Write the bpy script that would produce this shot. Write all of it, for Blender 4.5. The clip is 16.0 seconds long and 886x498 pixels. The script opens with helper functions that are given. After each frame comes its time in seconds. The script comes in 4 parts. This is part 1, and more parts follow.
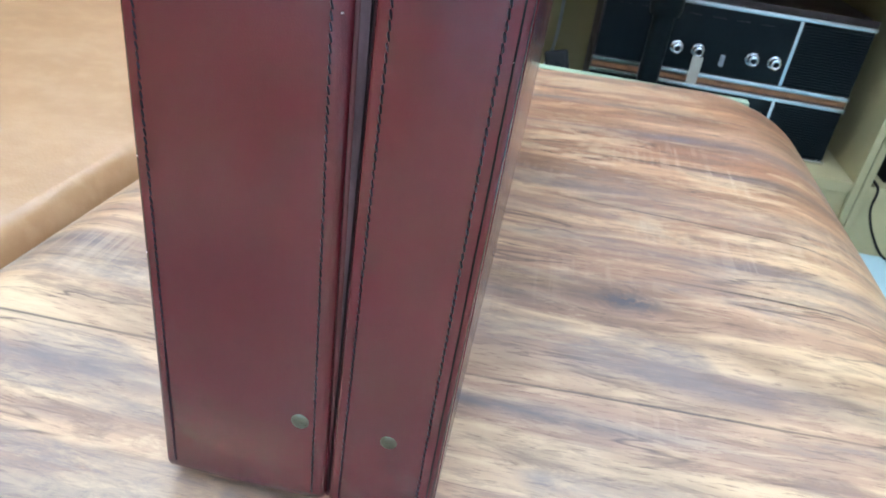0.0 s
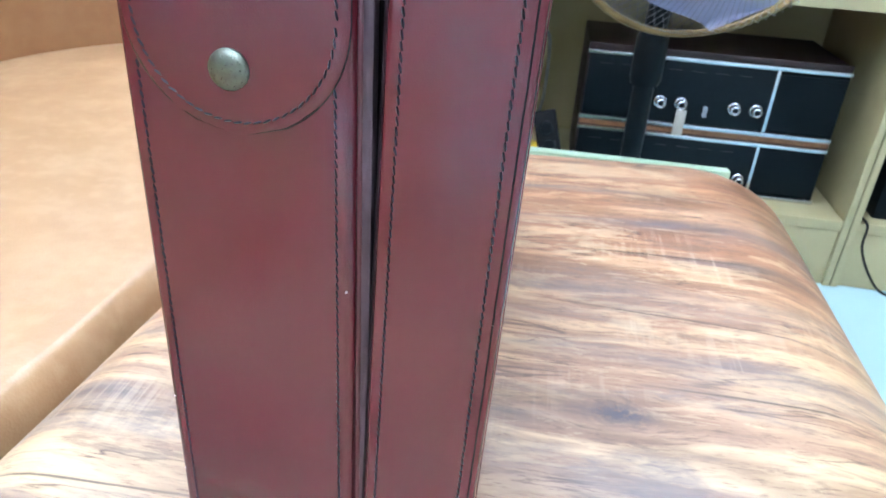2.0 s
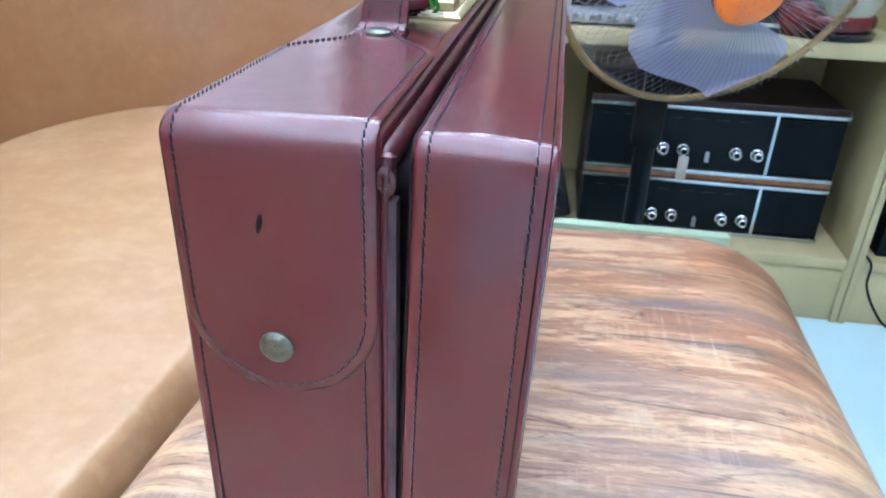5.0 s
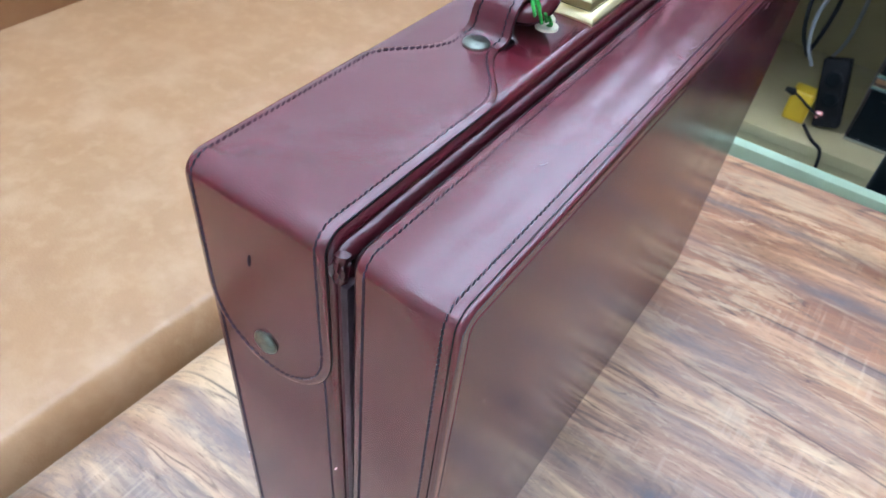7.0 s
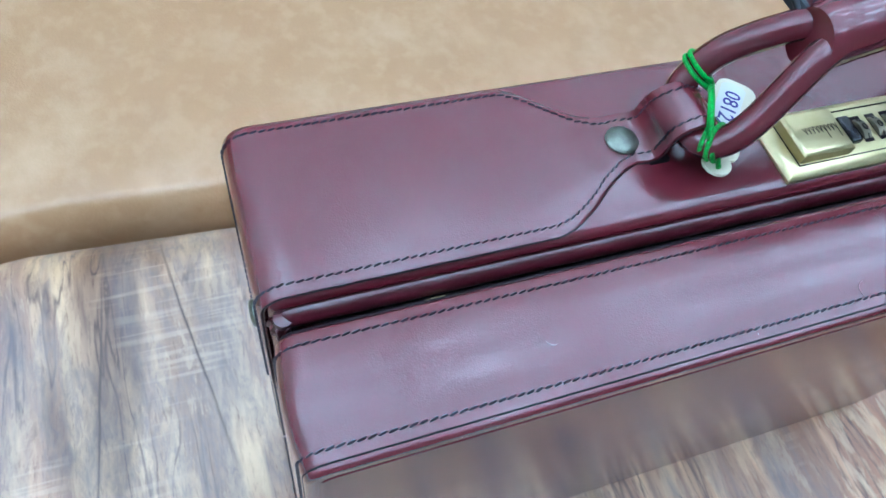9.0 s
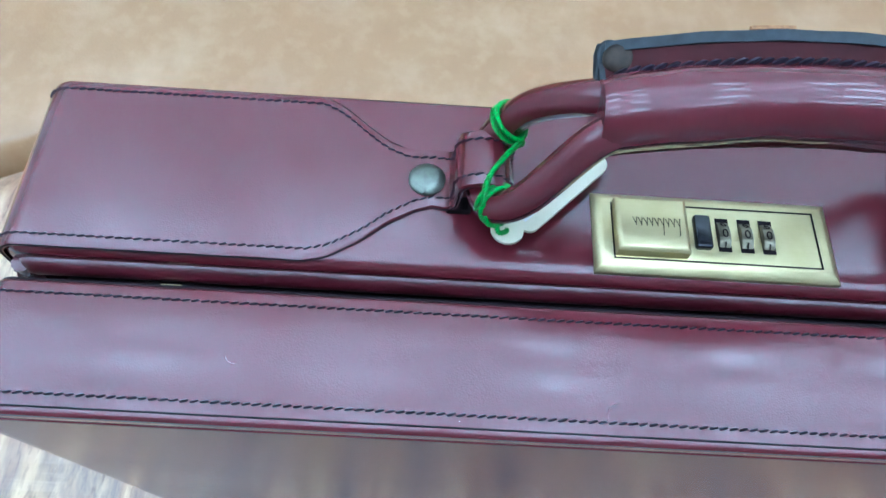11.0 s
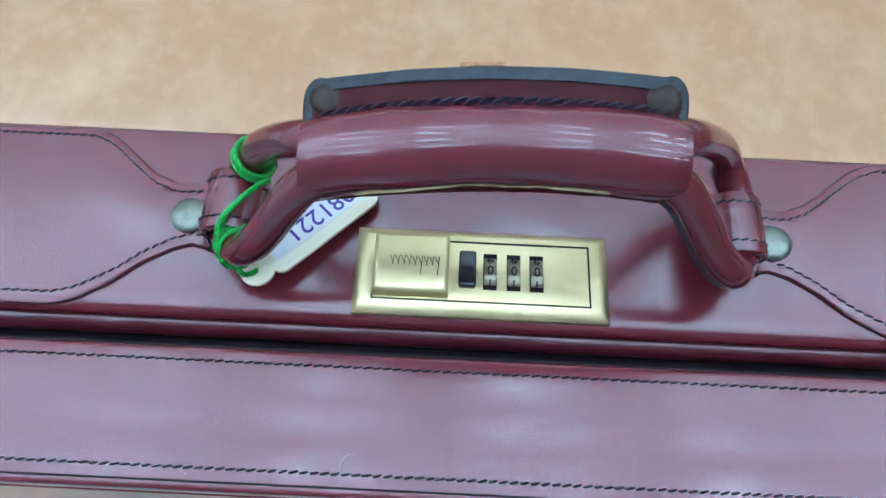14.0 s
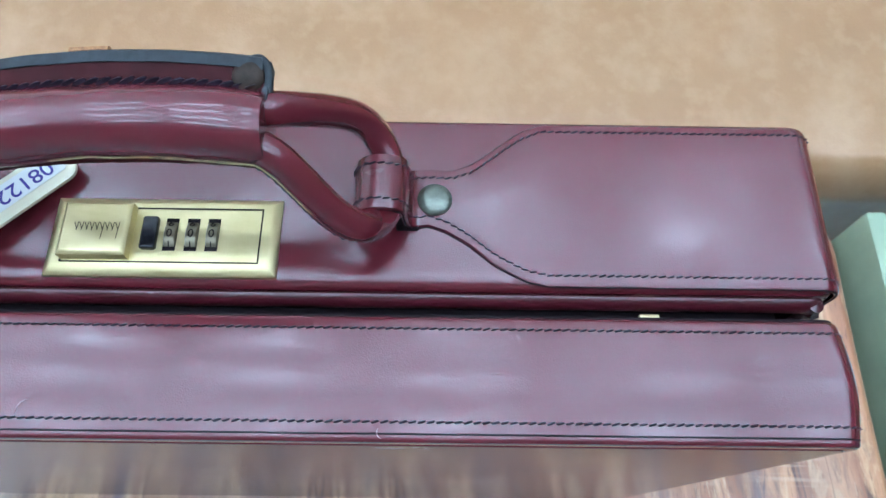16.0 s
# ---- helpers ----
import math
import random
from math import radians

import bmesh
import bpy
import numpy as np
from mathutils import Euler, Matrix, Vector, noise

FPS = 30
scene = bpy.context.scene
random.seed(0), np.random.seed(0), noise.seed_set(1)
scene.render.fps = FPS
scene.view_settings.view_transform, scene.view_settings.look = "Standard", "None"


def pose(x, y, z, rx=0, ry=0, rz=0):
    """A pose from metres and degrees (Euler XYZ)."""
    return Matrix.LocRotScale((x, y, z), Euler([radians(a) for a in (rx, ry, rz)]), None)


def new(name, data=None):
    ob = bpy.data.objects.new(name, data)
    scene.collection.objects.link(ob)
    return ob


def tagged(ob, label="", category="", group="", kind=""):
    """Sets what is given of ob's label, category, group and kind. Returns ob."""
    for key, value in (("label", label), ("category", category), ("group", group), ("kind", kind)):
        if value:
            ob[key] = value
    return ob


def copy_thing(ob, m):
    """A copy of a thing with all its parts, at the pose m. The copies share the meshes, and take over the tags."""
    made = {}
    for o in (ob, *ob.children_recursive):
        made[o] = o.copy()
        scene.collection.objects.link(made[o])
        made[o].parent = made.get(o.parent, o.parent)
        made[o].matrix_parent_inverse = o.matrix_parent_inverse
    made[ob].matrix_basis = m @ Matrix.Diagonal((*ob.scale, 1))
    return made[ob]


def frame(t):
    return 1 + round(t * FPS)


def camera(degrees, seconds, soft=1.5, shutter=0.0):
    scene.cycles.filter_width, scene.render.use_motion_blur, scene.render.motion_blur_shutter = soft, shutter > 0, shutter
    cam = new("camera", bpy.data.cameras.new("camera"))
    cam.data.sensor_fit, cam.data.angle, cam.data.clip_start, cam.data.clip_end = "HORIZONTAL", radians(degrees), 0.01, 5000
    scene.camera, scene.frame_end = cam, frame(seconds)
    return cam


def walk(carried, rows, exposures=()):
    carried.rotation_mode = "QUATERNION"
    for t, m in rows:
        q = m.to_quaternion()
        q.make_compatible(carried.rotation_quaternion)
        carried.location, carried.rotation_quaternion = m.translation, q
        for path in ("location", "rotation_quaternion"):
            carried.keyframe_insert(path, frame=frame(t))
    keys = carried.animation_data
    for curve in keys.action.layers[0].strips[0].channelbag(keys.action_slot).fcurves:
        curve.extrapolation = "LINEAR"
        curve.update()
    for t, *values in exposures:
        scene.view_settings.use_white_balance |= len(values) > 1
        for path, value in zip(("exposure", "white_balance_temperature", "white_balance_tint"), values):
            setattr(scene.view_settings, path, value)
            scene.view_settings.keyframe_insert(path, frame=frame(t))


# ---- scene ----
cam = camera(63.6, 16.0, soft=1.5)
cam.data.dof.use_dof, cam.data.dof.focus_distance, cam.data.dof.aperture_fstop = True, 0.22, 36.0
PATH = [
    (0, 0.1198, -0.1850, 0.6489, 6.37, -30.55, 8.16),
    (0.5, 0.1146, -0.1885, 0.6663, 7.63, -29.85, 6.44),
    (1, 0.1104, -0.1905, 0.6804, 7.34, -28.17, 6.03),
    (1.5, 0.1137, -0.1820, 0.6997, 6.23, -28.43, 5.09),
    (2, 0.1164, -0.1843, 0.7220, 7.07, -28.08, 4.01),
    (2.5, 0.1122, -0.1896, 0.7342, 7.15, -26.74, 3.99),
    (3, 0.1112, -0.1882, 0.7507, 7.37, -25.89, 3.39),
    (3.2, 0.1121, -0.1876, 0.7560, 7.39, -25.28, 3.08),
    (5.3, 0.1121, -0.1848, 0.8165, 8.66, -28.19, 1.37),
    (5.5, 0.1208, -0.1846, 0.8243, 10.72, -30.08, 0.52),
    (6, 0.1465, -0.1567, 0.8603, 16.31, -36.21, 3.19),
    (6.5, 0.1699, -0.1249, 0.8910, 25.38, -41.37, 4.72),
    (7, 0.1778, -0.1152, 0.8981, 31.20, -44.13, 5.77),
    (7.5, 0.1478, -0.1027, 0.9042, 36.54, -48.66, 8.19),
    (8, 0.1410, -0.0774, 0.9204, 41.67, -55.99, 13.57),
    (8.2, 0.1423, -0.0548, 0.9222, 46.41, -57.06, 15.31),
    (10.3, 0.1834, 0.0708, 0.9548, 75.05, -60.41, 9.02),
    (10.5, 0.1828, 0.0962, 0.9550, 80.08, -61.04, 8.37),
    (11, 0.1628, 0.1329, 0.9450, 87.14, -62.48, 5.82),
    (11.5, 0.1529, 0.1454, 0.9382, 89.93, -63.78, 4.39),
    (12, 0.1450, 0.1623, 0.9389, 88.91, -64.94, 4.82),
    (12.5, 0.1476, 0.1722, 0.9386, 87.03, -64.54, 5.86),
    (13, 0.1465, 0.1843, 0.9428, 88.56, -65.11, 3.51),
    (13.5, 0.1389, 0.1962, 0.9456, 88.99, -65.15, 3.00),
    (14, 0.1400, 0.2136, 0.9479, 90.55, -64.00, 2.22),
    (14.5, 0.1384, 0.2145, 0.9487, 93.25, -64.68, 0.88),
    (15, 0.1374, 0.2163, 0.9546, 87.01, -64.47, 1.29),
    (15.5, 0.1494, 0.2593, 0.9563, 87.57, -64.97, 2.85),
    (16, 0.1499, 0.3182, 0.9700, 89.06, -66.55, 1.63),
]
walk(cam, [(t, pose(x, y, z, 90 + pitch, 0, yaw) @ pose(0, 0, 0, 0, 0, roll)) for t, x, y, z, yaw, pitch, roll in PATH],
     exposures=[(0.0, -0.10, 6000, 13), (1.0, 0.12, 6000, 13), (2.5, 0.37, 5950, 17), (3.2, 0.46, 5950, 18), (5.3, -0.03, 5900, 18), (6.5, -0.26, 5980, 19), (7.5, -0.39, 5760, 15), (8.0, -0.46, 5570, 11), (11.0, -0.43, 5150, 5), (13.0, -0.45, 5350, 7), (16.0, -0.50, 5700, 11)])

# ---- world and light ----
world = bpy.data.worlds.new("world")
scene.world = world
world.use_nodes = True
wn = world.node_tree.nodes
wn["Background"].inputs[0].default_value = (0.75, 0.85, 1.0, 1)
wn["Background"].inputs[1].default_value = 0.3

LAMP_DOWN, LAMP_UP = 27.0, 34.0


# ---- materials ----
def rgba(c):
    return (c[0], c[1], c[2], 1.0)


class Mat:
    """A small wrapper to write node materials briefly."""

    def __init__(self, name, rough=0.5, metal=0.0, spec=0.5):
        self.m = bpy.data.materials.new(name)
        self.m.use_nodes = True
        self.nodes, self.links = self.m.node_tree.nodes, self.m.node_tree.links
        self.b = self.nodes["Principled BSDF"]
        self.b.inputs["Roughness"].default_value = rough
        self.b.inputs["Metallic"].default_value = metal
        self.b.inputs["Specular IOR Level"].default_value = spec
        self.coord = None

    def add(self, kind, **values):
        n = self.nodes.new(kind)
        for k, v in values.items():
            n.inputs[k.replace("_", " ")].default_value = v
        return n

    def link(self, a, b):
        self.links.new(a, b)
        return self

    def where(self, scale=(1, 1, 1), space="Object", loc=(0, 0, 0), rot=(0, 0, 0)):
        if self.coord is None:
            self.coord = self.nodes.new("ShaderNodeTexCoord")
        mp = self.nodes.new("ShaderNodeMapping")
        mp.inputs["Scale"].default_value = scale
        mp.inputs["Location"].default_value = loc
        mp.inputs["Rotation"].default_value = rot
        self.link(self.coord.outputs[space], mp.inputs["Vector"])
        return mp.outputs["Vector"]

    def noise(self, vec, scale=10.0, detail=4.0, rough=0.55, dist=0.0):
        n = self.add("ShaderNodeTexNoise", Scale=scale, Detail=detail, Roughness=rough, Distortion=dist)
        self.link(vec, n.inputs["Vector"])
        return n.outputs["Fac"]

    def ramp(self, fac, stops):
        r = self.nodes.new("ShaderNodeValToRGB")
        e = r.color_ramp.elements
        while len(e) < len(stops):
            e.new(0.5)
        for el, (p, c) in zip(e, stops):
            el.position, el.color = p, rgba(c) if len(c) == 3 else c
        self.link(fac, r.inputs["Fac"])
        return r.outputs["Color"]

    def mix(self, fac, a, b, blend="MIX"):
        n = self.nodes.new("ShaderNodeMix")
        n.data_type, n.blend_type = "RGBA", blend
        for sock, v in ((n.inputs[0], fac), (n.inputs[6], a), (n.inputs[7], b)):
            if hasattr(v, "is_linked"):
                self.link(v, sock)
            elif isinstance(v, (int, float)):
                sock.default_value = v
            else:
                sock.default_value = rgba(v)
        return n.outputs[2]

    def math(self, op, a, b=0.0, c=None, clamp=False):
        n = self.nodes.new("ShaderNodeMath")
        n.operation, n.use_clamp = op, clamp
        for sock, v in zip(n.inputs, (a, b) if c is None else (a, b, c)):
            if hasattr(v, "is_linked"):
                self.link(v, sock)
            else:
                sock.default_value = v
        return n.outputs[0]

    def color(self, v):
        if hasattr(v, "is_linked"):
            self.link(v, self.b.inputs["Base Color"])
        else:
            self.b.inputs["Base Color"].default_value = rgba(v)
        return self

    def rough(self, v):
        self.link(v, self.b.inputs["Roughness"])
        return self

    def bump(self, height, strength=0.2, distance=0.001):
        n = self.add("ShaderNodeBump", Strength=strength, Distance=distance)
        self.link(height, n.inputs["Height"])
        self.link(n.outputs["Normal"], self.b.inputs["Normal"])
        self.link(n.outputs["Normal"], self.b.inputs["Coat Normal"])
        return self


def plain(name, c, rough=0.5, metal=0.0, spec=0.5, vary=0.12, scale=30.0, bump=0.0):
    k = Mat(name, rough, metal, spec)
    v = k.where()
    f = k.noise(v, scale, 5.0)
    lo, hi = [max(0, a * (1 - vary)) for a in c], [min(1, a * (1 + vary)) for a in c]
    k.color(k.ramp(f, [(0.3, lo), (0.7, hi)]))
    g = k.noise(k.where(), scale * 6, 3.0)
    k.rough(k.math("MULTIPLY_ADD", g, 0.18, rough - 0.09, clamp=True))
    if bump:
        k.bump(g, bump, 0.0006)
    return k.m


def leather_maroon(name, coat, gloss=0.34, haze=0.07, grain=0.65, wavy=6.0):
    k = Mat(name, 0.24, 0.0, gloss)
    v = k.where()
    big = k.noise(v, 9.0, 4.0, 0.6)
    k.color(k.ramp(big, [(0.25, (0.078, 0.0092, 0.0140)), (0.55, (0.089, 0.0112, 0.0168)), (0.8, (0.101, 0.0136, 0.0200))]))
    smear = k.noise(k.where((1, 0.5, 1)), 26.0, 5.0, 0.65)
    k.rough(k.ramp(smear, [(0.3, (0.18,) * 3), (0.6, (0.23,) * 3), (0.85, (0.32,) * 3)]))
    patch = k.ramp(k.noise(k.where(loc=(2, 5, 1)), 30.0, 3.0, 0.6), [(0.38, (0.35,) * 3), (0.66, (1, 1, 1))])
    fine = k.math("MULTIPLY", k.math("SUBTRACT", k.noise(v, 1900.0, 1.5, 0.5), 0.5), patch)
    wave = k.noise(v, 24.0, 3.0, 0.5)
    k.bump(k.math("MULTIPLY_ADD", wave, wavy, k.math("MULTIPLY", fine, grain)), 0.15, 0.0006)
    k.b.inputs["Coat Weight"].default_value = coat
    k.b.inputs["Coat Roughness"].default_value = haze
    return k.m


def leather_dark():
    k = Mat("dark_maroon_leather", 0.32, 0.0, 0.45)
    v = k.where()
    k.color(k.ramp(k.noise(v, 12.0), [(0.3, (0.044, 0.0048, 0.008)), (0.7, (0.062, 0.008, 0.012))]))
    k.bump(k.math("ADD", k.noise(v, 500.0), k.math("MULTIPLY", k.noise(v, 70.0, 3.0), 12.0)), 0.15, 0.0006)
    k.b.inputs["Coat Weight"].default_value = 0.55
    k.b.inputs["Coat Roughness"].default_value = 0.12
    return k.m


def leather_tan(name, low, mid, high, wash):
    k = Mat(name, 0.30, 0.0, 0.5)
    v = k.where()
    blotch = k.noise(k.where(loc=(3.7, 1.9, 0.4)), 14.0, 5.0, 0.6)
    cloud = k.noise(v, 3.5, 3.0, 0.5)
    fleck = k.noise(v, 48.0, 3.0, 0.5)
    base = k.ramp(blotch, [(0.15, low), (0.5, mid), (0.72, high)])
    base = k.mix(k.ramp(fleck, [(0.50, (0, 0, 0)), (0.68, (0.5,) * 3)]), base, high)
    k.color(k.mix(k.ramp(cloud, [(0.3, (0, 0, 0)), (0.75, (0.5,) * 3)]), base, wash))
    pores = k.add("ShaderNodeTexVoronoi", Scale=420.0)
    k.link(v, pores.inputs["Vector"])
    k.bump(k.math("ADD", pores.outputs["Distance"], k.noise(v, 40.0, 4.0)), 0.16, 0.0008)
    return k.m


def vinyl_wood():
    """Printed wood-grain vinyl: grain runs along x, boards lie side by side along y."""
    k = Mat("wood_print_vinyl", 0.36, 0.0, 0.5)
    at = k.where()
    sep = k.nodes.new("ShaderNodeSeparateXYZ")
    k.link(at, sep.inputs[0])
    x, y = sep.outputs["X"], sep.outputs["Y"]

    def bell(cx, cy, hx, hy, px, py):
        a = k.math("MULTIPLY", k.math("SUBTRACT", px, cx), 1.0 / hx)
        b = k.math("MULTIPLY", k.math("SUBTRACT", py, cy), 1.0 / hy)
        return k.math("POWER", 2.718, k.math("MULTIPLY", k.math("ADD", k.math("MULTIPLY", a, a), k.math("MULTIPLY", b, b)), -1.0))

    # the knot bends the grain round itself
    kx, ky = 0.082, 0.168
    wob = k.math("SUBTRACT", k.noise(k.where((3.0, 10.0, 1)), 1.0, 3.0, 0.5), 0.5)
    fine = k.math("SUBTRACT", k.noise(k.where((14.0, 50.0, 1)), 1.0, 3.0, 0.6), 0.5)
    ys = k.math("ADD", y, k.math("MULTIPLY_ADD", wob, 0.030, k.math("MULTIPLY", fine, 0.006)))
    push = k.math("MULTIPLY", bell(kx, ky, 0.055, 0.026, x, y), k.math("SUBTRACT", ky, y))
    yy = k.math("ADD", ys, k.math("MULTIPLY", push, 0.85))
    comb = k.nodes.new("ShaderNodeCombineXYZ")
    k.link(k.math("MULTIPLY", x, 0.10), comb.inputs[0])
    k.link(yy, comb.inputs[1])
    g = comb.outputs[0]
    comb2 = k.nodes.new("ShaderNodeCombineXYZ")
    k.link(k.math("MULTIPLY", x, 0.14), comb2.inputs[0])
    k.link(yy, comb2.inputs[1])
    h = comb2.outputs[0]
    bands = k.noise(g, 16.0, 3.0, 0.5, 0.15)
    streak = k.noise(h, 95.0, 9.0, 0.70, 0.25)
    hair = k.noise(h, 420.0, 4.0, 0.65)
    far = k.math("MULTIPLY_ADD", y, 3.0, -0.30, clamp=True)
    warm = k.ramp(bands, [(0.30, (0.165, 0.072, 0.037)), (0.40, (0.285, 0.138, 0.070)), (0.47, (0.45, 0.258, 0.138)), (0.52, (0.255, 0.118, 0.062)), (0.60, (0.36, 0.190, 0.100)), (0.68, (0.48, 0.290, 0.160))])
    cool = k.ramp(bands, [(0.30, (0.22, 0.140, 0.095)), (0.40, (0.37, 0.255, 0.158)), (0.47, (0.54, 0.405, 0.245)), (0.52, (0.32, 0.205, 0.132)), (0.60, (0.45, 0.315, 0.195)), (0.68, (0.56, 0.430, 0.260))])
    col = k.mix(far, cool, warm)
    # darker and paler streaks with ragged edges
    col = k.mix(k.ramp(streak, [(0.33, (0.48,) * 3), (0.41, (0.22,) * 3), (0.48, (0, 0, 0))]), col, (0.140, 0.078, 0.050))
    col = k.mix(k.ramp(streak, [(0.54, (0, 0, 0)), (0.61, (0.22,) * 3), (0.70, (0.40,) * 3)]), col, (0.52, 0.385, 0.225))
    col = k.mix(k.ramp(hair, [(0.34, (0.60,) * 3), (0.45, (0, 0, 0))]), col, (0.12, 0.068, 0.045))
    # thin dark pencil lines along the grain, in patches
    lines = k.noise(g, 34.0, 3.0, 0.5, 0.3)
    thin = k.math("ABSOLUTE", k.math("SUBTRACT", lines, 0.5))
    here = k.ramp(k.noise(k.where((9.0, 14.0, 1), loc=(4, 2, 0)), 1.0, 3.0, 0.6), [(0.42, (0, 0, 0)), (0.54, (0.9,) * 3)])
    col = k.mix(k.math("MULTIPLY", k.ramp(thin, [(0.0, (1, 1, 1)), (0.012, (0, 0, 0))]), here), col, (0.075, 0.045, 0.035))
    pale = k.noise(k.where((7.0, 30.0, 1), loc=(7, 4, 0)), 1.0, 6.0, 0.68, 0.4)
    col = k.mix(k.ramp(pale, [(0.535, (0, 0, 0)), (0.58, (0.45,) * 3), (0.66, (0.62,) * 3)]), col, (0.53, 0.405, 0.245))
    torn = k.noise(k.where((15.0, 75.0, 1), loc=(2, 9, 0)), 1.0, 6.0, 0.72, 0.6)
    col = k.mix(k.ramp(torn, [(0.36, (0.55,) * 3), (0.43, (0.25,) * 3), (0.46, (0, 0, 0))]), col, (0.155, 0.100, 0.074))
    col = k.mix(k.ramp(torn, [(0.57, (0, 0, 0)), (0.61, (0.40,) * 3), (0.70, (0.6,) * 3)]), col, (0.56, 0.43, 0.265))
    # grey-lavender smoky streaks, each with its own place
    spots = ((0.160, 0.458, 0.15, 0.013), (0.160, 0.234, 0.11, 0.010), (0.140, 0.105, 0.12, 0.011), (-0.010, 0.160, 0.05, 0.010), (0.05, 0.325, 0.06, 0.008), (0.20, 0.39, 0.06, 0.008),
             (0.03, 0.055, 0.10, 0.008), (-0.185, -0.060, 0.06, 0.014), (-0.20, 0.015, 0.08, 0.010), (-0.24, -0.125, 0.07, 0.012), (-0.20, -0.21, 0.08, 0.014), (0.10, -0.03, 0.10, 0.014), (0.05, 0.53, 0.15, 0.006), (-0.25, 0.12, 0.07, 0.012))
    smoke = None
    for cx, cy, hx, hy in spots:
        b = bell(cx, cy, hx, hy, x, ys)
        smoke = b if smoke is None else k.math("ADD", smoke, b)
    rag = k.noise(k.where((22.0, 90.0, 1)), 1.0, 5.0, 0.7)
    smoke = k.math("MULTIPLY", smoke, k.math("MULTIPLY_ADD", rag, 2.6, -0.55, clamp=True), clamp=True)
    col = k.mix(k.math("MULTIPLY", smoke, 0.95), col, (0.125, 0.108, 0.112))
    drift = k.noise(k.where((4.5, 20.0, 1), loc=(3, 1, 0)), 1.0, 3.0, 0.55, 0.4)
    mottle = k.noise(k.where((60.0, 190.0, 1), loc=(3, 1, 0)), 1.0, 5.0, 0.7, 0.6)
    dm = k.math("MULTIPLY", k.ramp(drift, [(0.51, (0, 0, 0)), (0.57, (1, 1, 1))]), k.ramp(mottle, [(0.34, (0.95,) * 3), (0.62, (0.28,) * 3)]))
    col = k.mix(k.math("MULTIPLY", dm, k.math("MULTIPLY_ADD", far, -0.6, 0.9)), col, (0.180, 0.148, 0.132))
    tone = k.noise(k.where((3.0, 13.0, 1), loc=(11, 6, 0)), 1.0, 4.0, 0.6, 0.3)
    col = k.mix(1.0, col, k.ramp(tone, [(0.34, (0.56, 0.51, 0.48)), (0.48, (1.0, 0.98, 0.97)), (0.66, (1.0, 1.0, 1.0))]), "MULTIPLY")
    # saw marks across the grain
    saw = k.noise(k.where((220.0, 9.0, 1)), 1.0, 2.0, 0.5)
    patch = k.noise(k.where((9.0, 16.0, 1), loc=(1, 8, 0)), 1.0, 2.0, 0.5)
    sm = k.math("MULTIPLY", k.ramp(saw, [(0.52, (0, 0, 0)), (0.62, (1, 1, 1))]), k.ramp(patch, [(0.53, (0, 0, 0)), (0.68, (0.26,) * 3)]))
    col = k.mix(sm, col, (0.56, 0.44, 0.31))
    # the knot: rings and a broken dark heart
    rx = k.math("MULTIPLY", k.math("SUBTRACT", x, kx), 0.62)
    ry = k.math("SUBTRACT", ys, ky)
    r = k.math("SQRT", k.math("ADD", k.math("MULTIPLY", rx, rx), k.math("MULTIPLY", ry, ry)))
    rings = k.math("SINE", k.math("MULTIPLY_ADD", r, 1500.0, k.math("MULTIPLY", fine, 9.0)))
    kn = k.math("POWER", 2.718, k.math("MULTIPLY", k.math("MULTIPLY", r, r), -5200.0))
    col = k.mix(k.math("MULTIPLY", k.math("MULTIPLY_ADD", rings, 0.32, 0.25, clamp=True), kn), col, (0.15, 0.09, 0.065))
    lump = k.noise(k.where((130.0, 130.0, 1)), 1.0, 5.0, 0.75)
    heart = k.math("MULTIPLY", bell(kx + 0.004, ky, 0.021, 0.0095, x, y), k.math("MULTIPLY_ADD", lump, 5.5, -1.7, clamp=True), clamp=True)
    col = k.mix(heart, col, (0.065, 0.06, 0.068))
    # fine cracks along the grain
    for cy, cx, hx, slope, amp in ((0.292, 0.15, 0.14, -0.10, 0.006), (0.199, 0.19, 0.10, -0.03, 0.004), (0.395, 0.13, 0.12, -0.02, 0.005), (0.075, 0.10, 0.14, 0.02, 0.006), (-0.08, -0.20, 0.12, 0.15, 0.010), (0.045, -0.22, 0.09, 0.05, 0.006), (-0.15, -0.16, 0.14, -0.1, 0.012)):
        lin = k.math("SUBTRACT", k.math("ADD", y, k.math("MULTIPLY", wob, amp)), k.math("MULTIPLY_ADD", k.math("SUBTRACT", x, cx), slope, k.math("MULTIPLY_ADD", fine, 0.0035, cy)))
        body = k.math("POWER", 2.718, k.math("MULTIPLY", k.math("MULTIPLY", lin, lin), -1.1e6))
        a = k.math("MULTIPLY", k.math("SUBTRACT", x, cx), 1.0 / hx)
        span = k.math("SUBTRACT", 1.0, k.math("MULTIPLY", a, a), clamp=True)
        col = k.mix(k.math("MULTIPLY", k.math("MULTIPLY", body, span), 0.9), col, (0.045, 0.03, 0.024))
    k.color(k.mix(1.0, col, (1.14, 1.07, 1.02), "MULTIPLY"))
    k.rough(k.ramp(streak, [(0.3, (0.30,) * 3), (0.7, (0.42,) * 3)]))
    k.bump(k.math("ADD", k.math("MULTIPLY", hair, 0.5), streak), 0.10, 0.0006)
    return k.m


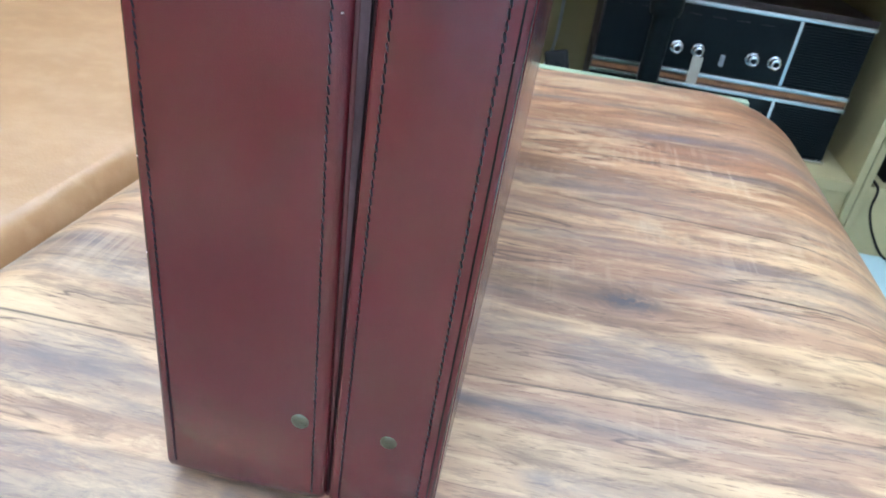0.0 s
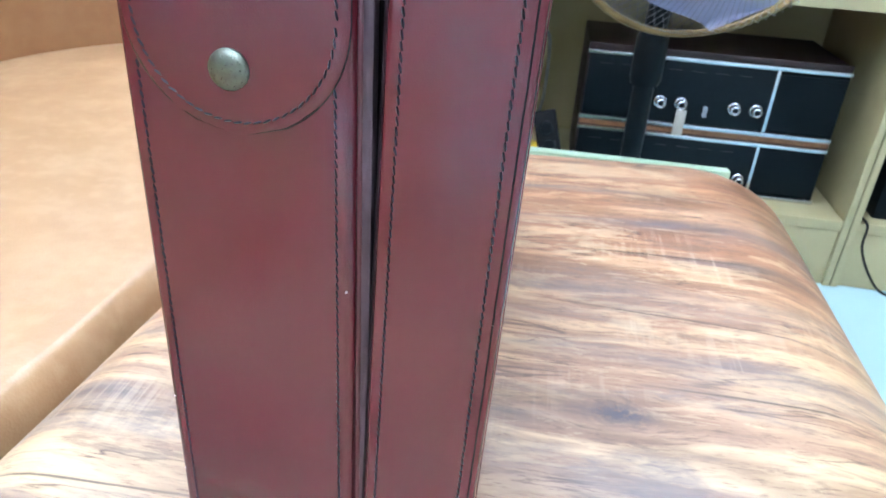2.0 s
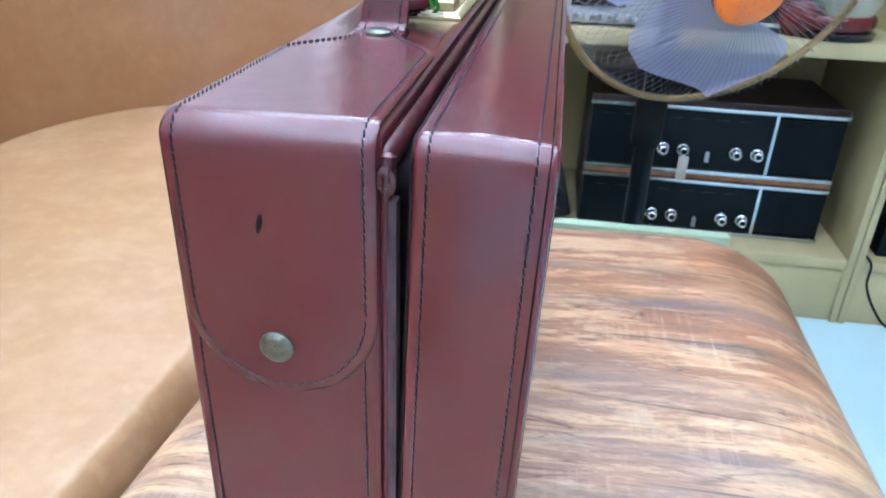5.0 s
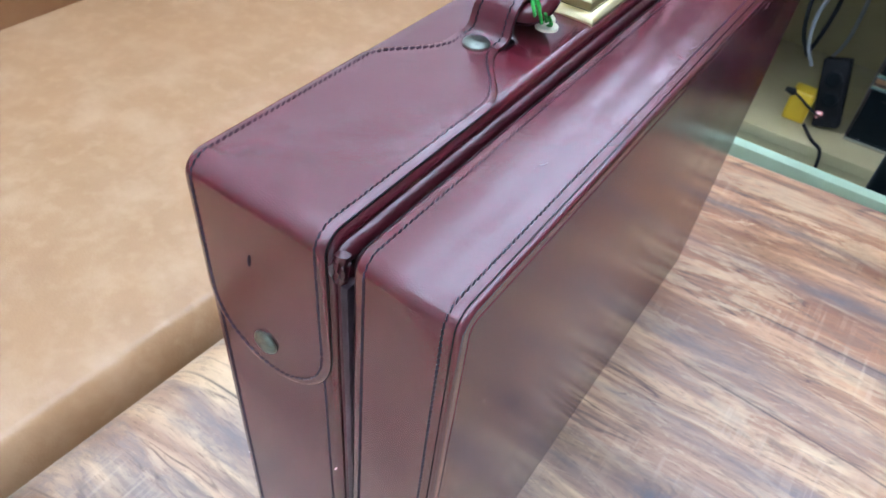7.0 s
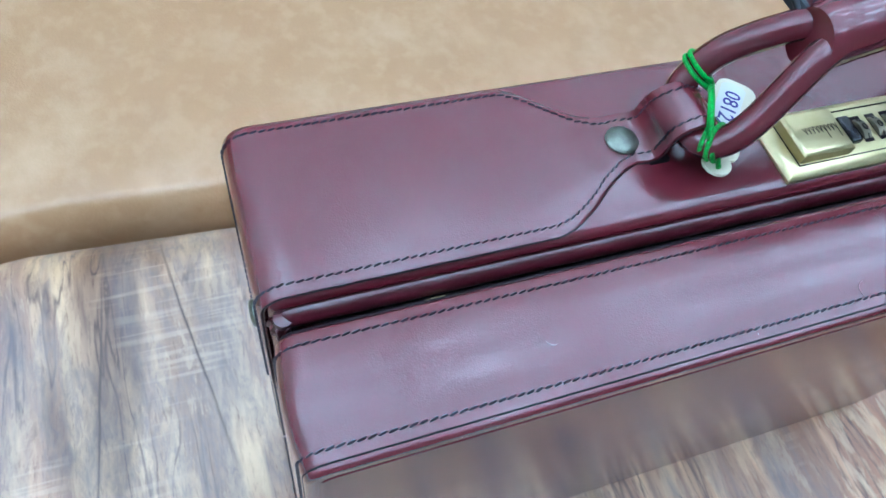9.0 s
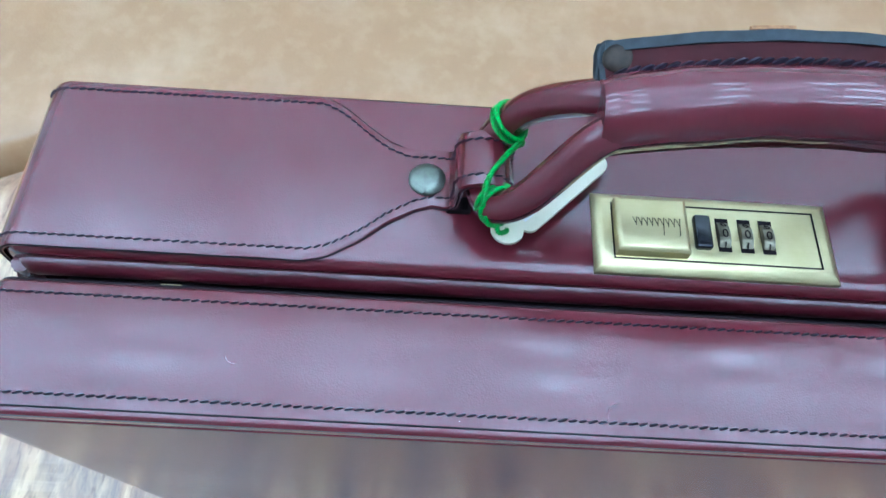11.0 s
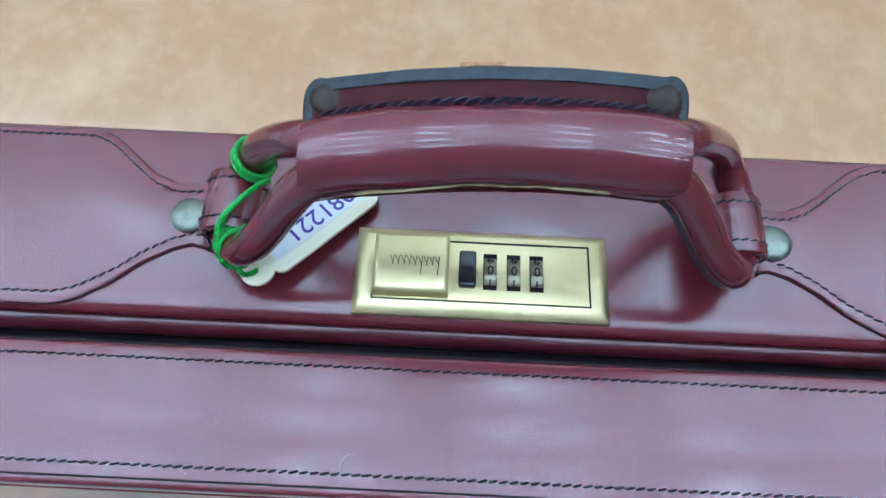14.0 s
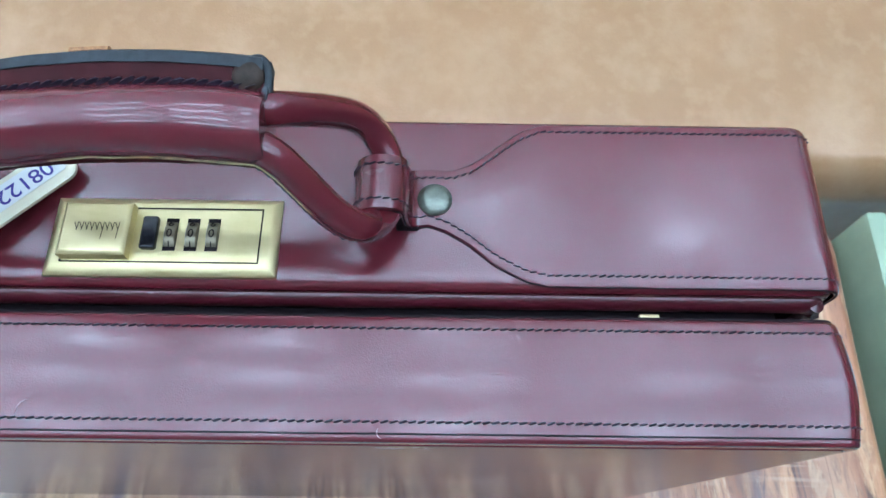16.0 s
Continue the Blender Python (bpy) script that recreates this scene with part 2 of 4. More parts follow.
def brass():
    k = Mat("brushed_brass", 0.33, 1.0)
    v = k.where((6, 1, 1))
    f = k.noise(v, 260.0, 4.0)
    k.color(k.ramp(k.noise(k.where(), 60.0, 4.0), [(0.3, (0.51, 0.435, 0.215)), (0.7, (0.59, 0.51, 0.28))]))
    k.rough(k.ramp(f, [(0.3, (0.34,) * 3), (0.7, (0.48,) * 3)]))
    k.bump(f, 0.06, 0.0002)
    return k.m


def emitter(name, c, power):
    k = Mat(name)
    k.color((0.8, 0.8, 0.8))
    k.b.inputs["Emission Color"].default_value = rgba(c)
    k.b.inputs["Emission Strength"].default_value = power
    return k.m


MAROON = leather_maroon("maroon_leather", 0.74, 0.36, 0.055, 0.9)
MAROON_SIDE = leather_maroon("maroon_leather_satin", 0.3, 0.42, 0.14, 0.65, 2.5)
MAROON_GRIP = leather_maroon("handled_maroon_leather", 0.85, 0.16, 0.08, 0.12, 9.0)
MAROON_DARK = leather_dark()
TAN = leather_tan("tan_leather", (0.295, 0.160, 0.068), (0.355, 0.206, 0.097), (0.44, 0.285, 0.155), (0.335, 0.176, 0.075))
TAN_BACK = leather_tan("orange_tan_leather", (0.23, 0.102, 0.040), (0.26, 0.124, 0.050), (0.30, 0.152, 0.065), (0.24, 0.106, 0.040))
VINYL = vinyl_wood()
BRASS = brass()
THREAD = plain("dark_thread", (0.020, 0.017, 0.027), 0.42, 0.0, 0.35, vary=0.4, scale=600)
# for seams and markings, and for the painted shade in the case's gap
SEAM_AND_SHADE = plain("black_seam_and_shade", (0.008, 0.005, 0.006), 0.6, 0.0, 0.10, scale=200)
ALLOY = plain("grey_valance", (0.050, 0.030, 0.036), 0.45, 0.0, 0.35, vary=0.4, scale=60)
FLANGE = plain("matte_dark_maroon", (0.034, 0.004, 0.005), 0.6, 0.0, 0.12, vary=0.25, scale=120)
DARKBRONZE = plain("dark_bronze", (0.030, 0.021, 0.015), 0.5, 0.1, 0.15, vary=0.4, scale=350)
BRONZE = plain("aged_bronze", (0.135, 0.150, 0.118), 0.30, 0.85, vary=0.25, scale=350)
SCRATCH = plain("scuffed_maroon", (0.26, 0.12, 0.13), 0.4, vary=0.3, scale=900)
MINT = plain("mint_painted_board", (0.310, 0.409, 0.273), 0.5, vary=0.08)
FLOOR = plain("pale_blue_tile", (0.40, 0.56, 0.57), 0.5, 0.0, 0.2, vary=0.02, scale=4)
PLY = plain("pale_olive_laminate", (0.38, 0.32, 0.165), 0.5, vary=0.10, scale=6)
WALL_DARK = plain("dark_unseen_wall", (0.10, 0.075, 0.060), 0.7, vary=0.2, scale=6)
WALL_TAN = plain("tan_unseen_wall", (0.44, 0.37, 0.31), 0.7, vary=0.12, scale=6)
WALL = plain("cream_wall_paint", (0.78, 0.76, 0.72), 0.7, vary=0.05, scale=8)
CEIL = plain("white_ceiling_paint", (0.82, 0.83, 0.86), 0.8, vary=0.03, scale=5)
BLACK = plain("black_enamel", (0.004, 0.007, 0.009), 0.40, 0.0, 0.14, scale=80)
RUBBER = plain("black_rubber", (0.009, 0.009, 0.010), 0.55, 0.0, 0.2)
CHROME = plain("brushed_aluminium", (0.576, 0.608, 0.640), 0.24, 1.0, vary=0.06)
WALNUT = plain("walnut_veneer", (0.026, 0.011, 0.011), 0.45, vary=0.3, scale=40)
TEAK = plain("teak_strip", (0.27, 0.115, 0.048), 0.45, vary=0.25, scale=50)
GLOW = emitter("lamp_diffuser", (0.68, 0.84, 1.0), LAMP_DOWN)
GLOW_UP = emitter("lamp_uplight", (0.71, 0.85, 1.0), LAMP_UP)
INK = plain("violet_ink", (0.030, 0.014, 0.20), 0.5, vary=0.2, scale=500)
IVORY = plain("ivory_plastic_tag", (0.62, 0.58, 0.41), 0.35, vary=0.05, scale=60)
PAPER = plain("white_paper_label", (0.615, 0.630, 0.615), 0.6, vary=0.03, scale=60)
GREEN = plain("bright_green_cord", (0.015, 0.26, 0.025), 0.45, 0.0, 0.4, vary=0.6, scale=1100, bump=0.35)
WIRE = plain("grey_wire", (0.15, 0.15, 0.16), 0.4, 0.3, scale=60)
GLOSSBLACK = plain("gloss_black_plastic", (0.010, 0.010, 0.012), 0.16, scale=60)
EDGE = plain("grey_edge_dressing", (0.012, 0.018, 0.021), 0.55, 0.0, 0.3, vary=0.5, scale=300)
WORN = plain("bare_leather_fibre", (0.294, 0.140, 0.056), 0.8, vary=0.4, scale=900)
CHIP = plain("pale_chip", (0.490, 0.385, 0.364), 0.5, vary=0.2, scale=500)
YELLOW = plain("yellow_plastic", (0.560, 0.364, 0.014), 0.4, vary=0.05)
ORANGE = plain("orange_plastic", (0.85, 0.20, 0.02), 0.3, vary=0.04)
GOLD = plain("gold_lacquer", (0.25, 0.165, 0.065), 0.40, 0.5, vary=0.15)
NICKEL = plain("worn_nickel", (0.165, 0.145, 0.098), 0.34, 0.9, vary=0.2, scale=300)
SILVER = plain("silver_grey_plastic", (0.34, 0.35, 0.36), 0.35, 0.3)
RUBY = plain("dark_ruby_lacquer", (0.10, 0.012, 0.012), 0.15, vary=0.4, scale=40)
CREAM = plain("cream_paper_tag", (0.434, 0.392, 0.322), 0.6)
LED = emitter("red_indicator", (1.0, 0.03, 0.004), 0.45)


def blade_plastic():
    k = Mat("translucent_blue_grey", 0.3)
    k.color((0.50, 0.53, 0.74))
    clear = k.nodes.new("ShaderNodeBsdfTransparent")
    blend = k.nodes.new("ShaderNodeMixShader")
    blend.inputs[0].default_value = 0.62
    k.link(clear.outputs[0], blend.inputs[1])
    k.link(k.b.outputs[0], blend.inputs[2])
    k.link(blend.outputs[0], k.nodes["Material Output"].inputs["Surface"])
    return k.m


def cut_glass():
    k = Mat("cut_glass", 0.08)
    k.color((0.75, 0.85, 0.82))
    k.b.inputs["Transmission Weight"].default_value = 0.85
    return k.m


BLADE = blade_plastic()
GLASS = cut_glass()
LAMPBODY = plain("white_lamp_body", (0.8, 0.8, 0.8), 0.4, vary=0.03)


# ---- mesh helpers ----
def part(name, bm, material, parent=None, label="", smooth=True):
    me = bpy.data.meshes.new(name)
    bmesh.ops.recalc_face_normals(bm, faces=bm.faces)
    bm.to_mesh(me)
    bm.free()
    me.materials.append(material)
    if smooth:
        for p in me.polygons:
            p.use_smooth = True
        try:
            me.set_sharp_from_angle(angle=radians(40))
        except AttributeError:
            pass
    ob = new(name, me)
    if parent is not None:
        ob.parent = parent
    if label:
        tagged(ob, label)
    return ob


def thing(name, label, category, at=(0, 0, 0), group="", kind=""):
    ob = new(name)
    ob.empty_display_size = 0.05
    ob.matrix_basis = pose(*at)
    return tagged(ob, label, category, group, kind)


def box(x0, x1, y0, y1, z0, z1, bevel=0.0, seg=2, bm=None):
    own = bm is None
    bm = bmesh.new() if own else bm
    r = bmesh.ops.create_cube(bm, size=1.0)
    bmesh.ops.transform(bm, verts=r["verts"], matrix=Matrix.Translation(((x0 + x1) / 2, (y0 + y1) / 2, (z0 + z1) / 2)) @ Matrix.Diagonal((x1 - x0, y1 - y0, z1 - z0, 1)))
    if bevel:
        es = list({e for v in r["verts"] for e in v.link_edges})
        bmesh.ops.bevel(bm, geom=es, offset=bevel, segments=seg, affect="EDGES", profile=0.6)
    return bm


def loft(loops, close_ring=True, cap=True, bm=None):
    """Quads between loops of equal length; ends capped."""
    bm = bm or bmesh.new()
    rows = [[bm.verts.new(p) for p in lp] for lp in loops]
    n = len(rows[0])
    for a, b in zip(rows, rows[1:]):
        for i in range(n if close_ring else n - 1):
            j = (i + 1) % n
            bm.faces.new((a[i], a[j], b[j], b[i]))
    if cap and close_ring:
        bm.faces.new(rows[0][::-1])
        bm.faces.new(rows[-1])
    return bm


def spline(pts, steps=8):
    """Catmull-Rom through the points."""
    p = [Vector(q) for q in pts]
    p = [2 * p[0] - p[1]] + p + [2 * p[-1] - p[-2]]
    out = []
    for i in range(1, len(p) - 2):
        for s in range(steps):
            t = s / steps
            a, b, c, d = p[i - 1], p[i], p[i + 1], p[i + 2]
            out.append(0.5 * ((2 * b) + (c - a) * t + (2 * a - 5 * b + 4 * c - d) * t * t + (3 * b - a - 3 * c + d) * t ** 3))
    out.append(p[-2].copy())
    return out


def tube(pts, radius, sides=10, cap=True, bm=None):
    """A round bar along points; radius: a number or a function of 0..1."""
    pts = [Vector(p) for p in pts]
    n = len(pts)
    tang = [(pts[min(i + 1, n - 1)] - pts[max(i - 1, 0)]).normalized() for i in range(n)]
    up = Vector((0, 0, 1)) if abs(tang[0].z) < 0.9 else Vector((1, 0, 0))
    side = tang[0].cross(up).normalized()
    loops = []
    for i in range(n):
        side = (side - tang[i] * side.dot(tang[i])).normalized()
        nor = side.cross(tang[i])
        r = radius(i / (n - 1)) if callable(radius) else radius
        loops.append([pts[i] + r * (math.cos(a) * side + math.sin(a) * nor) for a in (2 * math.pi * k / sides for k in range(sides))])
    return loft(loops, True, cap, bm)


def lathe(profile, sides=24, m=None, bm=None):
    """Turn (radius, height) pairs about z."""
    own = bmesh.new() if bm is None else bm
    loops = [[Vector((r * math.cos(2 * math.pi * k / sides), r * math.sin(2 * math.pi * k / sides), h)) for k in range(sides)] for r, h in profile]
    if m is not None:
        loops = [[m @ p for p in lp] for lp in loops]
    return loft(loops, True, True, own)


def rounded(y0, y1, z0, z1, r, seg=8):
    """A rounded rectangle in the y-z plane, from the bottom near corner round by the near end and the top."""
    out = []
    for cy, cz, a0 in ((y0 + r, z0 + r, 270), (y0 + r, z1 - r, 180), (y1 - r, z1 - r, 90), (y1 - r, z0 + r, 0)):
        for k in range(seg + 1):
            a = radians(a0 - 90 * k / seg)
            out.append((cy + r * math.cos(a), cz + r * math.sin(a)))
    return out


def slab(x0, x1, y0, y1, z0, z1, r, bev, seg=8, bulge=0.0, bev1=None):
    """A box whose y-z corners have radius r and whose x edges are rounded by bev, the far one by bev1."""
    bev1 = bev1 or bev
    loops = []
    for k in range(5):
        a = math.pi / 2 * k / 4
        d = bev * (1 - math.sin(a))
        loops.append([(x0 + bev * (1 - math.cos(a)), y, z) for y, z in rounded(y0 + d, y1 - d, z0 + d, z1 - d, max(r - d, 0.0005), seg)])
    mid = 12 if bulge else 6
    for k in range(1, mid):
        x = x0 + bev + (x1 - x0 - bev - bev1) * k / mid
        g = bulge * math.sin(math.pi * k / mid)
        loops.append([(x, y, z) for y, z in rounded(y0 - g, y1 + g, z0, z1 + g, r, seg)])
    for k in range(5):
        a = math.pi / 2 * (1 - k / 4)
        d = bev1 * (1 - math.sin(a))
        loops.append([(x1 - bev1 * (1 - math.cos(a)), y, z) for y, z in rounded(y0 + d, y1 - d, z0 + d, z1 - d, max(r - d, 0.0005), seg)])
    return loft(loops)


# ---- the room ----
def structure(name, bm, mat, label, category):
    return tagged(part(name, bm, mat), label, category, kind="structure")


structure("floor", box(-1.2, 3.2, -2.7, 3.50, -0.06, 0.0), FLOOR, "pale blue polished floor tiles", "floor")
structure("ceiling", box(-1.2, 3.2, -2.7, 3.50, 2.70, 2.80), CEIL, "plain white painted ceiling", "ceiling")
structure("wall_west", box(-1.2, -1.10, -2.7, 3.50, 0.0, 2.70), WALL, "unseen cream south wall, pale to light the case end behind the sofa", "wall")
# unseen east wall; its tone sets the bounce light on the lid's side
structure("wall_east", box(3.10, 3.2, -2.7, 3.50, 0.0, 2.70), WALL_TAN, "unseen east wall, mid tone to bounce light on the side panel", "wall")
# unseen north wall, split dark and cream to shape reflections on the case top
structure("wall_north", box(-0.98, 3.10, 3.40, 3.50, 0.0, 2.70), WALL_DARK, "unseen wall behind the shelf unit, dark to darken the lid's reflection", "wall")
structure("wall_northwest", box(-1.10, -0.98, 3.40, 3.50, 0.0, 2.70), WALL, "unseen cream wall end, pale to brighten the strap's reflection", "wall")
# unseen south wall, made pale as a reflector for the case's near end
structure("wall_south", box(-1.10, 3.10, -2.7, -2.60, 0.0, 2.70), WALL, "unseen cream south wall, pale to light the case end", "wall")


def ceiling_light(x, y):
    t = thing("ceiling_light", "unseen slim white pendant lamp box, glowing top added to brighten the ceiling", "ceiling lamp", (x, y, 2.34), "ceiling lamps in rows")
    part("housing", box(-0.065, 0.065, -0.205, 0.205, -0.02, 0.02, 0.006), LAMPBODY, t)
    part("diffuser", box(-0.042, 0.042, -0.13, 0.13, -0.032, -0.022, 0.004), GLOW, t)
    # upward glow added only to brighten the ceiling
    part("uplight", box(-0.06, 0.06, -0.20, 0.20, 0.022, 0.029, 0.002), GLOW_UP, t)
    for sy in (-0.1, 0.1):
        part("rod", tube([(0, sy, 0.03), (0, sy, 0.36)], 0.003, 8), LAMPBODY, t)
    return t


# lamps are out of view; end rows added to light the case and its reflections
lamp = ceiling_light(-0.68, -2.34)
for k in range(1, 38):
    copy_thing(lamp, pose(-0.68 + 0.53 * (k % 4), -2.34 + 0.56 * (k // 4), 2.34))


# ---- ottoman with the wood-print cover ----
def meeting_line(y):
    """How far the line where sofa and ottoman meet leans to the west at y."""
    lean = -0.028 * min(1.0, max(-0.7, (0.35 - y) / 0.53))
    return lean if y > -0.17 else lean + min(0.10, 3.1 * (y + 0.17) ** 2)


def ring_xy(x0, x1, y0, y1, r, z, seg=10, crown=None):
    ring = rounded(x0, x1, y0, y1, r, seg)
    flat = []
    for i, (a, b) in enumerate(ring):
        flat.append((a, b))
        if i % (seg + 1) == seg:
            c, d = ring[(i + 1) % len(ring)]
            flat += [(a + (c - a) * k / 36, b + (d - b) * k / 36) for k in range(1, 36)]
    return [(a, b, z if crown is None else z + crown(a, b)) for a, b in flat]


def ottoman():
    t = thing("ottoman", "low padded bench covered in wood-print vinyl, beside the sofa", "ottoman", (0.11, 0.03, 0.0))
    x0, x1, y0, y1, top, rx, rz = -0.200, 0.441, -0.62, 0.674, 0.410, 0.125, 0.108

    def crown(a, b):
        return 0.012 * max(0.0, (b - 0.30) / 0.35) - 0.004 * math.cos(9 * a)

    loops = [ring_xy(x0 + 0.02, x1 - 0.02, y0 + 0.02, y1 - 0.02, 0.03, 0.10), ring_xy(x0 + 0.004, x1 - 0.004, y0, y1, 0.05, 0.22)]
    for k in range(13):
        a = math.pi / 2 * k / 12
        d = 1 - math.cos(a)
        dy = 0.026 * d
        loops.append(ring_xy(x0 + 0.085 * d, x1 - rx * d, y0 + dy, y1 - dy, max(0.050 - 0.015 * d, 0.02), top - rz + rz * math.sin(a), crown=(lambda p, q, f=math.sin(a): f * crown(p, q))))
    for k in range(1, 9):
        f = k / 9
        loops.append(ring_xy(x0 + 0.085 + 0.19 * f, x1 - rx - 0.19 * f, y0 + 0.026 + 0.19 * f, y1 - 0.026 - 0.19 * f, 0.04, top, crown=crown))
    bm = loft(loops)
    for v in bm.verts:
        v.co.x += meeting_line(v.co.y) * min(1.0, max(0.0, 0.5 - v.co.x / 0.24))
    bmesh.ops.translate(bm, verts=bm.verts, vec=(-0.11, -0.03, 0))
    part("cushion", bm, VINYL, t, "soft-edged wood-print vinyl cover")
    part("plinth", box(-0.30, 0.30, -0.62, 0.595, 0.0, 0.10, 0.006), BLACK, t)
    part("end_board", box(-0.245, 0.252, 0.666, 0.683, 0.0, 0.408, 0.002), MINT, t, "mint green painted end board")
    return t


ottoman()


# ---- sofa ----
def sofa():
    t = thing("sofa", "tan leather sofa with a curved orange-tan backrest", "sofa", (-0.55, 0.0, 0.0))
    # seat cushion: rounded front edge, slight dome
    def dome(a, b):
        return 0.010 * math.sin(math.pi * min(1, max(0, (a + 0.9) / 0.67)))

    x0, x1, y0, y1, top = -0.93, -0.217, -1.35, 1.34, 0.366
    loops = [ring_xy(x0, x1 - 0.004, y0, y1, 0.05, 0.20), ring_xy(x0, x1 - 0.002, y0, y1, 0.05, 0.30)]
    for k in range(11):
        a = math.pi / 2 * k / 10
        d = 1 - math.cos(a)
        loops.append(ring_xy(x0 + 0.05 * d, x1 - 0.024 * d, y0 + 0.05 * d, y1 - 0.05 * d, 0.05, top - 0.060 + 0.060 * math.sin(a), crown=(lambda p, q, f=math.sin(a): f * dome(p, q))))
    for k in range(1, 8):
        f = k / 8
        loops.append(ring_xy(x0 + 0.05 + 0.28 * f, x1 - 0.024 - 0.28 * f, y0 + 0.05 + 0.28 * f, y1 - 0.05 - 0.28 * f, 0.05, top, crown=dome))
    bm = loft(loops)
    for v in bm.verts:
        v.co.x += meeting_line(v.co.y) * min(1.0, max(0.0, (v.co.x + 0.75) / 0.5))
    bmesh.ops.translate(bm, verts=bm.verts, vec=(0.55, 0, 0))
    part("seat", bm, TAN, t, "tan leather seat with a soft front edge")
    part("base", box(-0.36, 0.30, -1.33, 1.32, 0.0, 0.20, 0.01), BLACK, t)
    # backrest swept round the far corner
    line = [(-0.86, -1.34), (-0.86, 0.3), (-0.86, 0.86)]
    line += [(-0.86 + 0.36 * (1 - math.cos(a)), 0.88 + 0.36 * math.sin(a)) for a in (math.pi / 2 * k / 10 for k in range(1, 11))]
    line += [(-0.36, 1.245), (-0.24, 1.245)]
    loops = []
    for i, (px, py) in enumerate(line):
        q, p = line[min(i + 1, len(line) - 1)], line[max(i - 1, 0)]
        d = Vector((q[0] - p[0], q[1] - p[1])).normalized()
        out = Vector((-d.y, d.x))
        prof = [(0.0, 0.22), (-0.012, 0.36), (-0.004, 0.50), (0.02, 0.66), (0.045, 0.77), (0.075, 0.82), (0.12, 0.835), (0.165, 0.81), (0.18, 0.75), (0.19, 0.22)]
        loops.append([(px + out.x * o + 0.55, py + out.y * o, z) for o, z in prof])
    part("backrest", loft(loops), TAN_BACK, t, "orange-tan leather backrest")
    return t


sofa()


# ---- briefcase ----
B0, B1 = 0.410, 0.745      # bottom and top of the case
LEN = 0.455


def dome_rivet(parent, r, h, m, label="aged bronze rivet", name="rivet", mat=None):
    return part(name, lathe([(r * 1.0, 0.0), (r, h * 0.35), (r * 0.86, h * 0.72), (r * 0.55, h * 0.94), (r * 0.08, h)], 20, m), mat or BRONZE, parent, label)


def stitch_run(pts, normals, pitch=0.0029, length=0.0034, w=0.00050, lift=0.00060, skew=0.22, name="stitching", parent=None):
    """Short raised thread stitches along a polyline; normals: outward directions at its points."""
    bm = bmesh.new()
    P = [Vector(p) for p in pts]
    N = [Vector(q) for q in normals]
    acc, cum = 0.0, [0.0]
    for a, b in zip(P, P[1:]):
        acc += (b - a).length
        cum.append(acc)
    s, i = pitch / 2, 0
    while s < acc:
        while cum[i + 1] < s:
            i += 1
        f = (s - cum[i]) / max(cum[i + 1] - cum[i], 1e-9)
        c = P[i].lerp(P[i + 1], f)
        nn = N[i].lerp(N[i + 1], f).normalized()
        d = (P[i + 1] - P[i]).normalized()
        e = nn.cross(d).normalized()
        d = (d + e * (skew + random.uniform(-0.06, 0.06))).normalized()
        e = nn.cross(d).normalized()
        hl, hw = length / 2 * random.uniform(0.92, 1.06), w
        lo, hi = c - nn * 0.0003, c + nn * lift
        rim = [bm.verts.new(lo + d * hl * u + e * hw * q) for u, q in ((-1, 0), (-0.55, -0.9), (0, -1), (0.6, -0.8), (1, 0), (0.55, 0.9), (0, 1), (-0.6, 0.8))]
        crest = [bm.verts.new(hi + d * hl * u) for u in (-0.5, 0.5)]
        for fc in ((0, 1, 8), (1, 2, 8), (2, 3, 9), (3, 4, 9), (4, 5, 9), (5, 6, 9), (6, 7, 8), (7, 0, 8), (8, 2, 9), (9, 6, 8)):
            bm.faces.new([(rim + crest)[k] for k in fc])
        s += pitch
    return part(name, bm, THREAD, parent, "dark thread stitches")


def outline_path(x, y0, y1, z0, z1, r, seg=8, lift=0.0):
    """Points and normals up the near end, along the top and down the far end, at one x."""
    pts, nor = [(x, y0 - lift, z0)], [(0, -1, 0)]
    for cy, a0 in ((y0 + r, 180), (y1 - r, 90)):
        for k in range(seg + 1):
            a = radians(a0 - 90 * k / seg)
            pts.append((x, cy + (r + lift) * math.cos(a), z1 - r + (r + lift) * math.sin(a)))
            nor.append((0, math.cos(a), math.sin(a)))
    pts.append((x, y1 + lift, z0))
    nor.append((0, 1, 0))
    return pts, nor


def ramp_of(table, s):
    for (a, va), (b, vb) in zip(table, table[1:]):
        if s <= b:
            f = (s - a) / (b - a)
            return va + (vb - va) * f
    return table[-1][1]


def resample(pts, step):
    out = [Vector(pts[0])]
    for a, b in zip(pts, pts[1:]):
        a, b = Vector(a), Vector(b)
        n = max(1, int((b - a).length / step))
        out += [a.lerp(b, k / n) for k in range(1, n + 1)]
    return out


